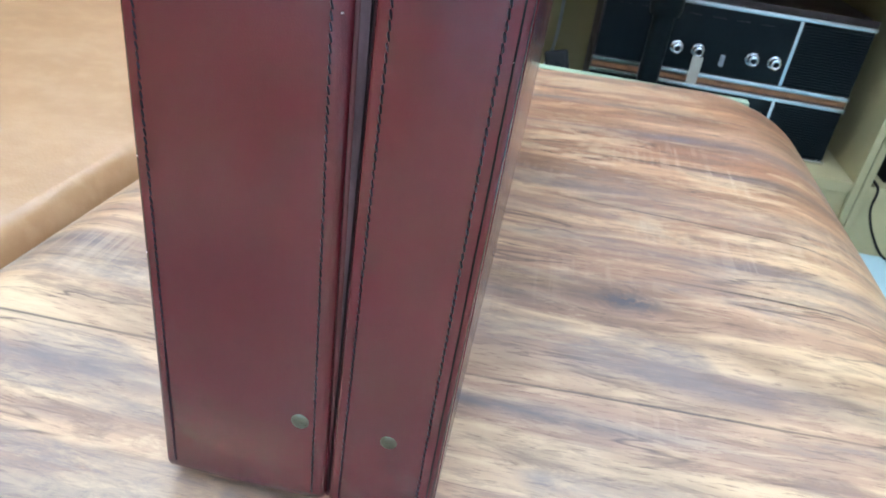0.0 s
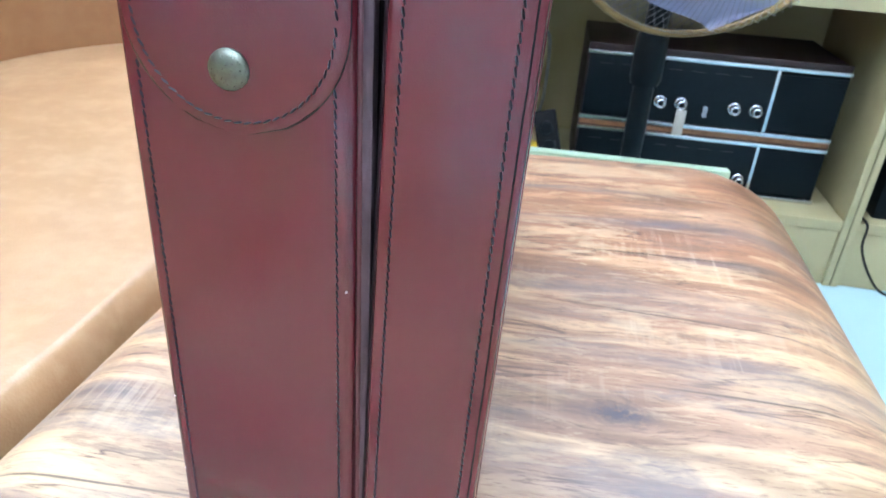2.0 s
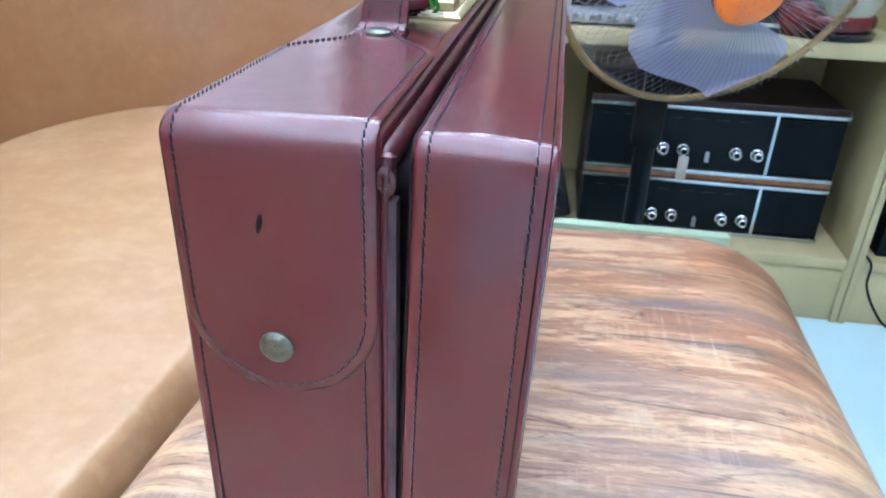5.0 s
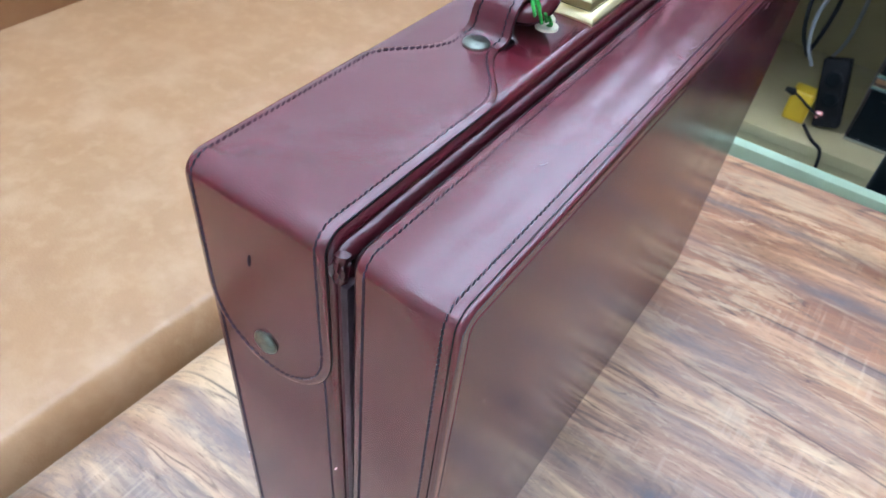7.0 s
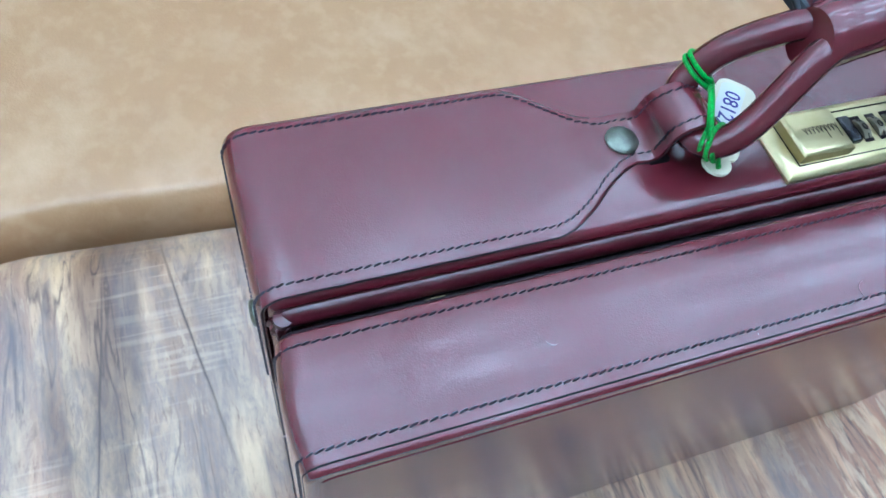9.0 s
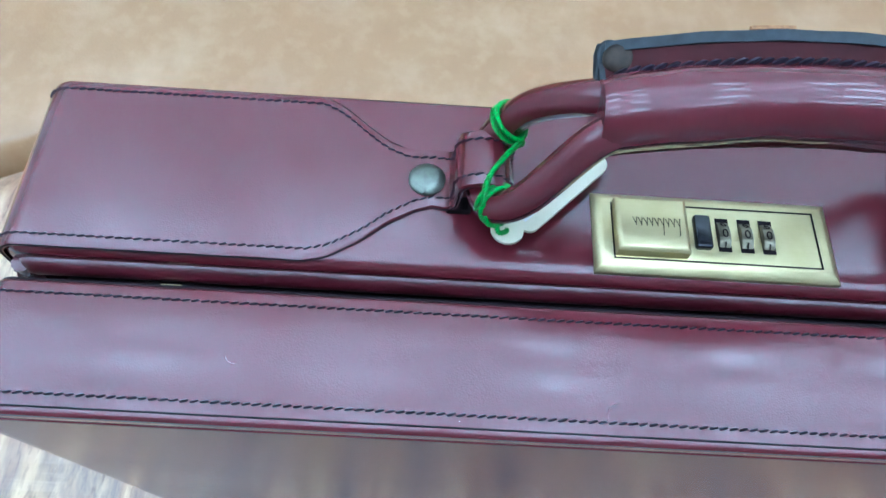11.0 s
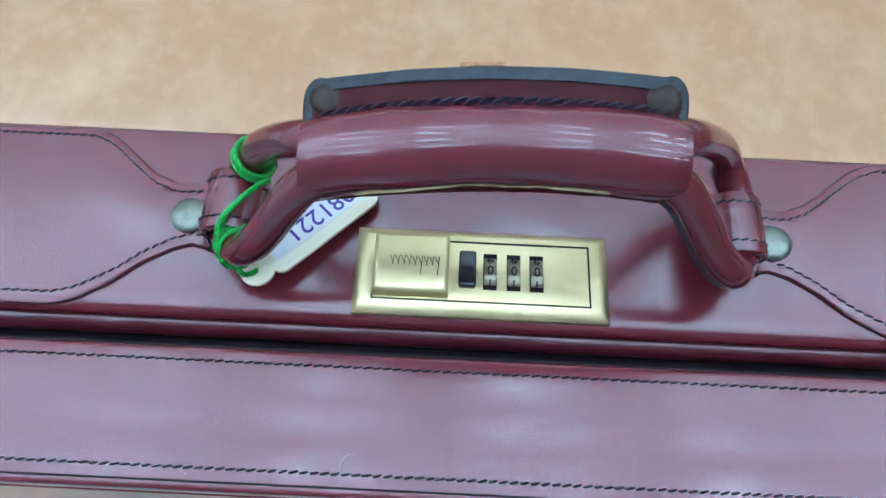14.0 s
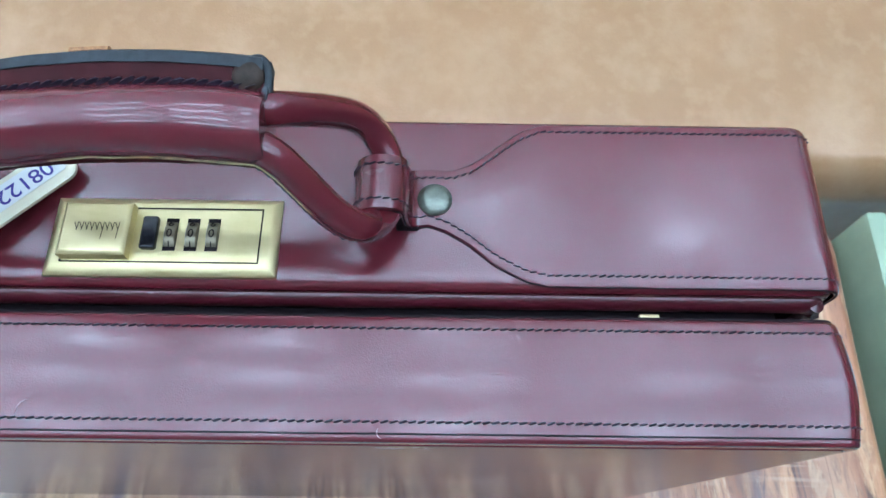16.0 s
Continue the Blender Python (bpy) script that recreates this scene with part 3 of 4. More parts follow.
def strap_rows(far):
    """Rows of the end strap: centre line point (y, z), its normal, and the left and right edge in x."""
    R, zt = 0.0075, B1
    line = [(0.0, zt - 0.0932), (0.0, zt - R)]
    arc = [(R + R * math.cos(a), zt - R + R * math.sin(a)) for a in (radians(180 - 90 * k / 8) for k in range(1, 9))]
    top = [(0.134, zt), (0.1380, zt + 0.0006), (0.1405, zt + 0.0022), (0.1418, zt + 0.0050)]
    cy, cz, cr = 0.1495, zt + 0.0135, 0.0074
    loop = [(cy + cr * math.cos(a), cz + cr * math.sin(a)) for a in (radians(196 - 23 * k) for k in range(12))]
    pts = resample([Vector((y, z)) for y, z in line + arc + top], 0.003) + [Vector(p) for p in loop]
    left = [(0.095, 0.0020), (0.102, 0.0055), (0.110, 0.0125), (0.118, 0.0190), (0.126, 0.0222), (0.132, 0.0218), (0.138, 0.0215), (0.30, 0.0262)]
    right = [(0.095, 0.0658), (0.102, 0.0640), (0.112, 0.0578), (0.120, 0.0510), (0.128, 0.0462), (0.134, 0.0442), (0.140, 0.0450), (0.30, 0.0492)]
    rows = []
    n = len(pts)
    neck = [i for i, p in enumerate(pts) if p.y > zt - 0.0005 and p.x < 0.136][-1]
    for i, p in enumerate(pts):
        d = (pts[min(i + 1, n - 1)] - pts[max(i - 1, 0)]).normalized()
        nor = Vector((-d.y, d.x))
        if i <= neck:
            if p.y < zt - 0.060:
                dz = min(1.0, (zt - 0.060 - p.y) / 0.0332)
                h = 0.0318 * math.sqrt(max(0.0, 1 - dz * dz))
                a, b = 0.0339 - max(h, 0.0015), 0.0339 + max(h, 0.0015)
            else:
                s = p.x if p.y > zt - 0.006 else 0.0
                a, b = ramp_of([(-1, 0.0020)] + left, s), ramp_of([(-1, 0.0658)] + right, s)
        else:
            f = (i - neck) / (n - 1 - neck)
            a, b = 0.0215 + 0.0065 * min(1, f * 2), 0.0445 + 0.0035 * min(1, f * 2)
        rows.append((p, nor, a, b))
    if far:
        rows = [(Vector((LEN - p.x - 0.0065 * min(1, max(0, (p.x - 0.05) / 0.06)), p.y)), Vector((-q.x, q.y)), a, b) for p, q, a, b in rows]
    return rows


def end_strap(put, M, t, far):
    rows = strap_rows(far)
    thick = 0.0017
    prof = [(0.0, -0.0006), (0.0, 0.55), (0.018, 0.9), (0.05, 1.0), (0.25, 1.02), (0.5, 1.04), (0.75, 1.02), (0.95, 1.0), (0.982, 0.9), (1.0, 0.55), (1.0, -0.0006)]
    loops = []
    for p, nor, a, b in rows:
        lp = []
        for u, h in prof:
            q = p + nor * (thick * h if h > 0 else -0.0004)
            lp.append((a + (b - a) * u, q.x, q.y))
        loops.append(lp)
    bm = loft(loops, close_ring=False, cap=False)
    for e in (loops[0], loops[-1]):
        bm.faces.new([bm.verts.new(v) for v in e])
    strap = put("end_strap", bm, MAROON, "raised leather strap wrapping the corner to the handle")
    inset = 0.0036
    for right in (False, True):
        pts, nors = [], []
        for p, nor, a, b in rows:
            if p.y < B1 - 0.0605 or b - a < 0.012:
                continue
            x = (b - inset) if right else (a + inset)
            q = p + nor * (thick * 1.0 + 0.00005)
            pts.append(M @ Vector((x, q.x, q.y)))
            nors.append((0, nor.x, nor.y))
        stitch_run(pts, nors, parent=t)
    # the round bottom of the strap
    zt = B1
    cx, cz = 0.0339, zt - 0.060
    y = LEN + thick + 0.00005 if far else -thick - 0.00005
    arc = [M @ Vector((cx + (0.0318 - inset) * math.cos(a), y, cz + (0.0332 - inset) * math.sin(a))) for a in (radians(180 + 180 * k / 30) for k in range(31))]
    stitch_run(arc, [(0, 1 if far else -1, 0)] * 31, parent=t)
    # a dark cut line round the strap's edge
    edge = bmesh.new()
    tube([(b, (p + nor * 0.0004).x, (p + nor * 0.0004).y) for p, nor, a, b in rows[:-8]], 0.00032, 5, bm=edge)
    put("strap_edge", edge, SEAM_AND_SHADE, "black edge line of the strap")
    # added black block that darkens the hollow where the strap lifts off
    yn = LEN - 0.1475 if far else 0.1425
    put("neck_lining", slab(0.0400, 0.0458, yn - 0.0040, yn + 0.0040, B1 - 0.001, B1 + 0.0020, 0.0010, 0.0009), SEAM_AND_SHADE, "black underside of the strap at its neck")
    side = 1 if far else -1
    yr = LEN + thick if far else -thick
    dome_rivet(t, 0.0058, 0.0024, M @ Matrix.Translation((0.0322, yr, 0.6703)) @ Matrix.Rotation(radians(-90 * side), 4, "X"))
    dome_rivet(t, 0.0061, 0.0024, M @ Matrix.Translation((0.0345, 0.3167 if far else 0.1318, B1 + thick)))
    return strap


def lettering(name, text, size, m, mat, parent, extrude=0.0001, bold=0.0):
    cu = bpy.data.curves.new(name, "FONT")
    cu.body, cu.size, cu.align_x, cu.align_y, cu.extrude = text, size, "CENTER", "CENTER", extrude
    cu.offset = bold
    cu.materials.append(mat)
    ob = new(name, cu)
    ob.parent = parent
    ob.matrix_basis = m
    return ob


def briefcase():
    t = thing("briefcase", "glossy maroon leather briefcase standing upright, lid slightly open", "briefcase", (0.033, LEN / 2, B0))
    M = Matrix.Translation((-0.033, -LEN / 2, -B0))

    def put(name, bm, mat, label="", parent=None):
        bmesh.ops.transform(bm, verts=bm.verts, matrix=M)
        return part(name, bm, mat, parent or t, label)

    R = 0.0075
    put("body", slab(0.0, 0.0668, 0.0, LEN, B0, B1, R, 0.0022, bulge=0.0004, bev1=0.0048), MAROON, "deep maroon leather half with the handle")
    lid_m = Matrix.Translation((0.069, 0, B0)) @ Matrix.Rotation(radians(1.5), 4, "Y") @ Matrix.Translation((-0.069, 0, -B0))
    bm = slab(0.0672, 0.1083, 0.001, LEN - 0.001, B0, B1 - 0.001, R, 0.0020, bulge=0.0016)
    bmesh.ops.transform(bm, verts=bm.verts, matrix=lid_m)
    put("lid", bm, MAROON, "shallow maroon leather lid")
    # black sheet added over the lid's inner face so the gap reads as shade
    bm = slab(0.0664, 0.0680, 0.0025, LEN - 0.0025, B0 + 0.003, B1 - 0.0024, 0.006, 0.0004)
    bmesh.ops.transform(bm, verts=bm.verts, matrix=lid_m)
    put("lid_gap_shade", bm, SEAM_AND_SHADE, "black sheet on the lid's inner face, standing in for gap shade")

    bm = slab(0.1072, 0.1087, 0.0052, LEN - 0.0052, B0 + 0.005, B1 - 0.0062, 0.0045, 0.0005)
    bmesh.ops.transform(bm, verts=bm.verts, matrix=lid_m)
    put("side_panel", bm, MAROON_SIDE, "smooth satin maroon side panel")

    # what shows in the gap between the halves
    # black filler: the depth of the gap has its shade in the colour
    put("gap_shade_fill", slab(0.060, 0.0800, 0.0140, LEN - 0.0140, B0 + 0.006, B1 - 0.016, 0.008, 0.002), SEAM_AND_SHADE, "black filler standing in for the shade inside the gap")
    put("piping_roll", tube([(0.0654, y, B1 - 0.0105) for y in (0.0035, 0.0042, 0.006, 0.009, 0.1, 0.2, 0.3, 0.446, 0.449, 0.4508, 0.4515)], lambda f: (0.0006, 0.0030, 0.0043, 0.0048, 0.0048, 0.0048)[min(round(10 * f), 10 - round(10 * f))], 14), MAROON_DARK, "dark maroon leather roll inside the gap")
    for y in (0.0055, LEN - 0.0055):
        put("piping_corner", tube(spline([(0.0678, y, B1 - 0.0075), (0.0675, y - 0.0008, B1 - 0.013), (0.0672, y, B1 - 0.02), (0.067, y, B1 - 0.06), (0.0665, y, B0 + 0.004)], 6), lambda f: 0.0008 if f < 0.02 else 0.0032 - 0.0012 * min(1, f * 2.5), 10), MAROON_DARK)
        put("valance", box(0.0678, 0.0710, y - 0.0022, y + 0.004, B0 + 0.004, B1 - 0.022, 0.0010) if y < 0.2 else box(0.0678, 0.0710, y - 0.004, y + 0.0022, B0 + 0.004, B1 - 0.022, 0.0010), ALLOY, "grey satin frame strip inside the gap")

    for y in (0.0042, LEN - 0.0042):
        fold = bmesh.new()
        bmesh.ops.create_icosphere(fold, subdivisions=3, radius=1.0)
        for v in fold.verts:
            v.co *= 0.8 + 0.42 * noise.noise(v.co * 2.3 + Vector((y * 90, 0, 0))) + 0.2 * abs(noise.noise(v.co * 6.0))
        bmesh.ops.transform(fold, verts=fold.verts, matrix=Matrix.Translation((0.0672, y, B1 - 0.0150)) @ Matrix.Diagonal((0.0036, 0.0036, 0.0072, 1)))
        put("leather_fold", fold, MAROON_DARK, "crumpled leather fold closing the gap")

    def lines(x, y0, y1, z0, z1, m=None, g=0.0):
        pts, nor = outline_path(x, y0, y1, z0, z1, R, lift=g)
        pts = [M @ ((m @ Vector(p)) if m else Vector(p)) for p in pts]
        return stitch_run(pts, nor, parent=t)

    for x in (0.0046, 0.0612):
        for y, s in ((-0.0001, -1), (LEN + 0.0001, 1)):
            run = [M @ Vector((x, y, B0 + 0.008 + (0.252 if x < 0.03 else 0.248) * k / 20)) for k in range(21)]
            stitch_run(run, [(0, s, 0)] * 21, parent=t)
    lines(0.0718, 0.001, LEN - 0.001, B0 + 0.008, B1 - 0.001, lid_m, g=0.0005)
    lines(0.1020, 0.001, LEN - 0.001, B0 + 0.008, B1 - 0.001, lid_m, g=0.0007)
    pts, _ = outline_path(0.1056, 0.001, LEN - 0.001, B0 + 0.004, B1 - 0.001, R, lift=-0.0002)
    bm = tube(pts, 0.00045, 6)
    bmesh.ops.transform(bm, verts=bm.verts, matrix=lid_m)
    put("edge_seam", bm, SEAM_AND_SHADE, "black edge seam")

    for far in (False, True):
        end_strap(put, M, t, far)

    # small lower rivets
    for x, z in ((0.0558, 0.4547), (0.0895, 0.4545)):
        for y, a in ((0.0002, 90), (LEN - 0.0002, -90)):
            dome_rivet(t, 0.0034, 0.0014, M @ Matrix.Translation((x, y, z)) @ Matrix.Rotation(radians(a), 4, "X"))

    # brass latches just showing in the gap
    for y in (0.0524, 0.3918):
        put("latch", box(0.0712, 0.0742, y - 0.0034, y + 0.0034, B1 - 0.0135, B1 - 0.0108, 0.0004), BRASS, "small brass latch tongue")

    # a dark slit in the strap and some chips on the edges
    put("scuff", lathe([(0.0017, 0.0), (0.0012, 0.00016), (0.0002, 0.0002)], 12, Matrix.Translation((0.0299, -0.00165, 0.7143)) @ Matrix.Rotation(radians(90), 4, "X") @ Matrix.Rotation(radians(-12), 4, "Z") @ Matrix.Diagonal((0.7, 2.6, 1, 1))), SEAM_AND_SHADE, "dark scuff mark")
    for x, y, z in ((0.0642, -0.0002, 0.6034), (0.1075, 0.010, 0.735), (0.1125, 0.06, 0.7425), (0.1125, 0.145, 0.743), (0.1165, 0.098, 0.7405), (0.1166, 0.28, 0.7405), (0.1105, 0.0015, 0.598), (0.0012, 0.0006, 0.55), (0.0010, 0.0008, 0.515), (0.1166, 0.0448, 0.7405), (0.1166, 0.2272, 0.7405), (0.1160, 0.2369, 0.7418), (0.1166, 0.19, 0.7402), (0.1163, 0.34, 0.741)):
        bm = bmesh.new()
        bmesh.ops.create_icosphere(bm, subdivisions=1, radius=0.0006)
        bmesh.ops.transform(bm, verts=bm.verts, matrix=Matrix.Translation((x, y, z)) @ Matrix.Diagonal((0.8, 1.5, 0.6, 1)))
        put("chip", bm, CHIP, "pale chip in the leather")

    # light scuffs, short curved scratches in the finish
    for x, y, a, n in ((0.0905, 0.078, 60, 0.0045), (0.098, 0.188, -35, 0.007), (0.0525, 0.052, 15, 0.004), (0.106, 0.30, 20, 0.004), (0.0200, 0.047, 95, 0.003)):
        lid = x > 0.068
        top = B1 - 0.001 + (0.0015 if lid else 0.0024) - ((x - 0.069) * 0.0262 if lid else 0.0)
        xx = x + 0.0088 if lid else x
        pts = []
        for k in range(7):
            f = k / 6 - 0.5
            b = radians(a) + 0.9 * f
            pts.append((xx + n * f * math.cos(b), y + n * f * math.sin(b), top + 0.00012 - 0.0006 * f * f))
        put("scratch", tube(pts, lambda f: 0.00004 + 0.00014 * math.sin(math.pi * f), 5), SCRATCH, "faint pale scratch")

    # lock
    z = B1 + 0.0003
    plate = bmesh.new()
    x0, x1, y0, y1 = 0.0353, 0.0642, 0.1858, 0.2638
    loft([[(x0 + d, y0 + d, h), (x1 - d, y0 + d, h), (x1 - d, y1 - d, h), (x0 + d, y1 - d, h)] for d, h in ((0.0, z - 0.002), (0.0, z + 0.0008), (0.0004, z + 0.0012), (0.0030, z + 0.0030), (0.0032, z + 0.0031))], bm=plate)
    lock = put("lock_plate", plate, BRASS, "satin brass combination lock plate")
    groove = bmesh.new()
    gz = z + 0.00315
    for a, b, c, d in ((0.0398, 0.0403, 0.1916, 0.2580), (0.0597, 0.0602, 0.1916, 0.2580), (0.0403, 0.0597, 0.1916, 0.1921), (0.0403, 0.0597, 0.2575, 0.2580)):
        box(a, b, c, d, gz - 0.0004, gz + 0.00012, bm=groove)
    put("groove", groove, SEAM_AND_SHADE, "thin black groove", lock)
    btn = bmesh.new()
    loft([[(0.0400 + d, 0.1920 + d, h), (0.0592 - d, 0.1920 + d, h), (0.0592 - d, 0.2147 - d, h), (0.0400 + d, 0.2147 - d, h)] for d, h in ((0.0, gz - 0.001), (0.0, gz + 0.0038), (0.0003, gz + 0.0041), (0.0013, gz + 0.0050), (0.0015, gz + 0.0051))], bm=btn)
    button = put("lock_button", btn, BRASS, "raised square brass release button", lock)
    script = bmesh.new()
    bz = gz + 0.00514
    for i in range(9):
        y = 0.2118 - 0.0017 * i
        hgt = 0.0062 if i in (0, 3) else 0.0031
        tube([(0.0478, y, bz), (0.0478 + hgt, y - 0.0004, bz)], 0.00013, 5, bm=script)
        tube([(0.0478 + 0.0028, y - 0.0002, bz), (0.0480, y - 0.0013, bz)], 0.00012, 5, bm=script)
    put("engraving", script, SEAM_AND_SHADE, "engraved maker's mark as plain strokes", button)
    put("slider", box(0.0437, 0.0556, 0.2178, 0.2231, gz - 0.001, gz + 0.0022, 0.0010, 3), GLOSSBLACK, "glossy black slide button", lock)
    for yc in (0.2274, 0.2346, 0.2416):
        put("dial_window", box(0.0438, 0.0558, yc - 0.0021, yc + 0.0021, gz - 0.0004, gz + 0.00014), SEAM_AND_SHADE, "", lock)
        wheel = put("dial_wheel", lathe([(0.0071, -0.0020), (0.0075, -0.0017), (0.0075, 0.0017), (0.0071, 0.0020)], 20, Matrix.Translation((0.0498, yc, gz - 0.0058)) @ Matrix.Rotation(radians(90), 4, "X")), NICKEL, "worn nickel number wheel", lock)
        for ch, up in (("9", -30), ("0", 0), ("1", 32)):
            a = radians(up)
            p = Vector((0.0498 + 0.0077 * math.sin(a), yc, gz - 0.0058 + 0.0077 * math.cos(a)))
            lettering("numeral", ch, 0.0042, M @ Matrix.Translation(p) @ Matrix.Rotation(a, 4, "Y") @ Matrix.Rotation(radians(-90), 4, "Z"), SEAM_AND_SHADE, wheel, 0.00004)

    # handle: rolled grip with a stitched flange, and a round loop at each end
    ends = (Vector((0.0412, 0.1764, 0.7932)), Vector((0.0406, 0.2702, 0.8000)))
    tips = (Vector((0.0217, 0.1780, 0.8003)), Vector((0.0228, 0.2690, 0.8085)))
    grip, tip = [], []
    for k in range(33):
        f = k / 32
        arch = 1 - (2 * f - 1) ** 2
        grip.append(ends[0].lerp(ends[1], f) + Vector((-0.0008, 0, 0.0049)) * arch)
        tip.append(tips[0].lerp(tips[1], f) + Vector((-0.001, 0, 0.0040)) * arch)
    roll = []
    for k, g in enumerate(grip):
        r = 0.0104 + 0.0003 * math.sin(k * 0.28) - (0.0006 if k in (0, 32) else 0.0)
        dent = [r + 0.00036 * noise.noise(Vector((k * 0.35, math.cos(a) * 1.5, math.sin(a) * 1.5))) for a in (2 * math.pi * i / 28 for i in range(28))]
        roll.append([g + Vector((d * math.cos(2 * math.pi * i / 28), 0.0, d * math.sin(2 * math.pi * i / 28))) for i, d in enumerate(dent)])
    put("handle_grip", loft(roll), MAROON_GRIP, "rolled maroon leather grip")
    low = [g + Vector((0.0083, 0.0, -0.0060)) * (1.0 + 0.03 * noise.noise(Vector((k * 0.9, 0, 0)))) for k, g in enumerate(grip)]
    put("grip_seam", tube(low, lambda f: 0.0009 + 0.0003 * noise.noise(Vector((f * 40, 3, 0))), 7), FLANGE, "raw folded seam along the grip")
    flange, rim = [], []
    for g, q in zip(grip, tip):
        d = (q - g).normalized()
        n = Vector((0, 1, 0)).cross(d).normalized()
        h = 0.0016
        flange.append([g + d * 0.006 + n * h, q - d * 0.0030 + n * h, q - d * 0.0030 - n * h, g + d * 0.006 - n * h])
        rim.append(q)
    put("grip_flange", loft(flange), FLANGE, "folded leather flange of the grip")
    rl = []
    for k, (g, q) in enumerate(zip(grip, tip)):
        d = (q - g).normalized()
        n = Vector((0, 1, 0)).cross(d).normalized()
        w = 0.0022 + 0.0003 * math.sin(k * 0.9)
        rl.append([q - d * 0.0036 + n * w, q - d * 0.0004 + n * w * 0.9, q + d * 0.0004, q - d * 0.0004 - n * w * 0.9, q - d * 0.0036 - n * w])
    put("flange_rim", loft(rl), EDGE, "grey-black dressed edge")
    put("worn_patch", tube([grip[k].lerp(tip[k], 1.0) + Vector((0, 0, 0.0006)) for k in (13, 14, 15, 16, 17)], 0.0011, 6), WORN, "bare worn leather on the flange edge")
    sp, sn = [], []
    for g, q in zip(grip[1:-1], tip[1:-1]):
        d = (q - g).normalized()
        n = -Vector((0, 1, 0)).cross(d).normalized()
        n = n if n.z > 0 else -n
        sp.append(M @ (g + d * 0.0112 + n * 0.0019))
        sn.append(n)
    stitch_run(sp, sn, 0.0034, 0.0050, 0.00080, 0.0009, 0.40, parent=t)
    for k in (1, 31):
        g, q = grip[k], tip[k]
        d = (q - g).normalized()
        n = Vector((0, 1, 0)).cross(d).normalized()
        n = n if n.z > 0 else -n
        c = g + d * (0.0155 if k == 1 else 0.0140) + Vector((0, 0.0015 if k == 1 else -0.0015, 0))
        turn = Vector((0, 0, 1)).rotation_difference(n).to_matrix().to_4x4()
        dome_rivet(t, 0.0048, 0.0030, M @ Matrix.Translation(c) @ turn, "dark bronze rivet on the grip flange", mat=DARKBRONZE)
        put("flange_end", box(c.x - 0.006, c.x + 0.0075, c.y - 0.0058 if k == 1 else c.y + 0.0038, c.y - 0.0038 if k == 1 else c.y + 0.0058, c.z - 0.0052, c.z + 0.0002, 0.0009), EDGE)
    for k, s in ((0, -1), (32, 1)):
        g, q = grip[k], tip[k]
        d = (q - g).normalized()
        path = [q - d * 0.001 + Vector((0, -0.004 * s, 0)), q - d * 0.0005 + Vector((0, -0.001 * s, 0)), q - d * 0.003 + Vector((0, 0.0008 * s, 0)), q - d * 0.008 + Vector((0, 0.0008 * s, 0)), g + d * 0.0085]
        put("rim_corner", tube(spline(path, 6), 0.0015, 10), EDGE, "dark curled end of the flange rim")
    left = [(0.038, 0.187, 0.796), (0.0345, 0.176, 0.793), (0.0275, 0.162, 0.779), (0.0265, 0.1545, 0.767), (0.030, 0.1500, 0.760), (0.039, 0.1485, 0.7585), (0.048, 0.1500, 0.759), (0.0525, 0.1545, 0.762), (0.053, 0.162, 0.771), (0.0480, 0.176, 0.791), (0.0450, 0.187, 0.796)]
    right = [(0.0365, 0.262, 0.802), (0.0330, 0.2730, 0.799), (0.021, 0.289, 0.779), (0.020, 0.2965, 0.767), (0.028, 0.3015, 0.760), (0.039, 0.3030, 0.7585), (0.0495, 0.2985, 0.7605), (0.0550, 0.2935, 0.768), (0.0535, 0.2853, 0.777), (0.0472, 0.2728, 0.795), (0.0440, 0.262, 0.801)]
    for path in (left, right):
        put("handle_loop", tube(spline(path, 7), 0.0052, 14), MAROON_GRIP, "round leather handle loop")
        seam = spline(path, 7)
        pts = [M @ (p + Vector((0, 0, -0.0056))) for p in seam[6:-6]]
        stitch_run(pts, [(0, 0, -1)] * len(pts), 0.0040, 0.0036, 0.0008, 0.0008, 0.3, parent=t)
        if path is right:
            away = Vector((0.50, -0.62, -0.60)).normalized()
            run = [M @ (p + away * 0.0050) for p in seam[46:68]]
            stitch_run(run, [away] * len(run), 0.0032, 0.0046, 0.0011, 0.0012, 0.5, parent=t)
    return t


briefcase()


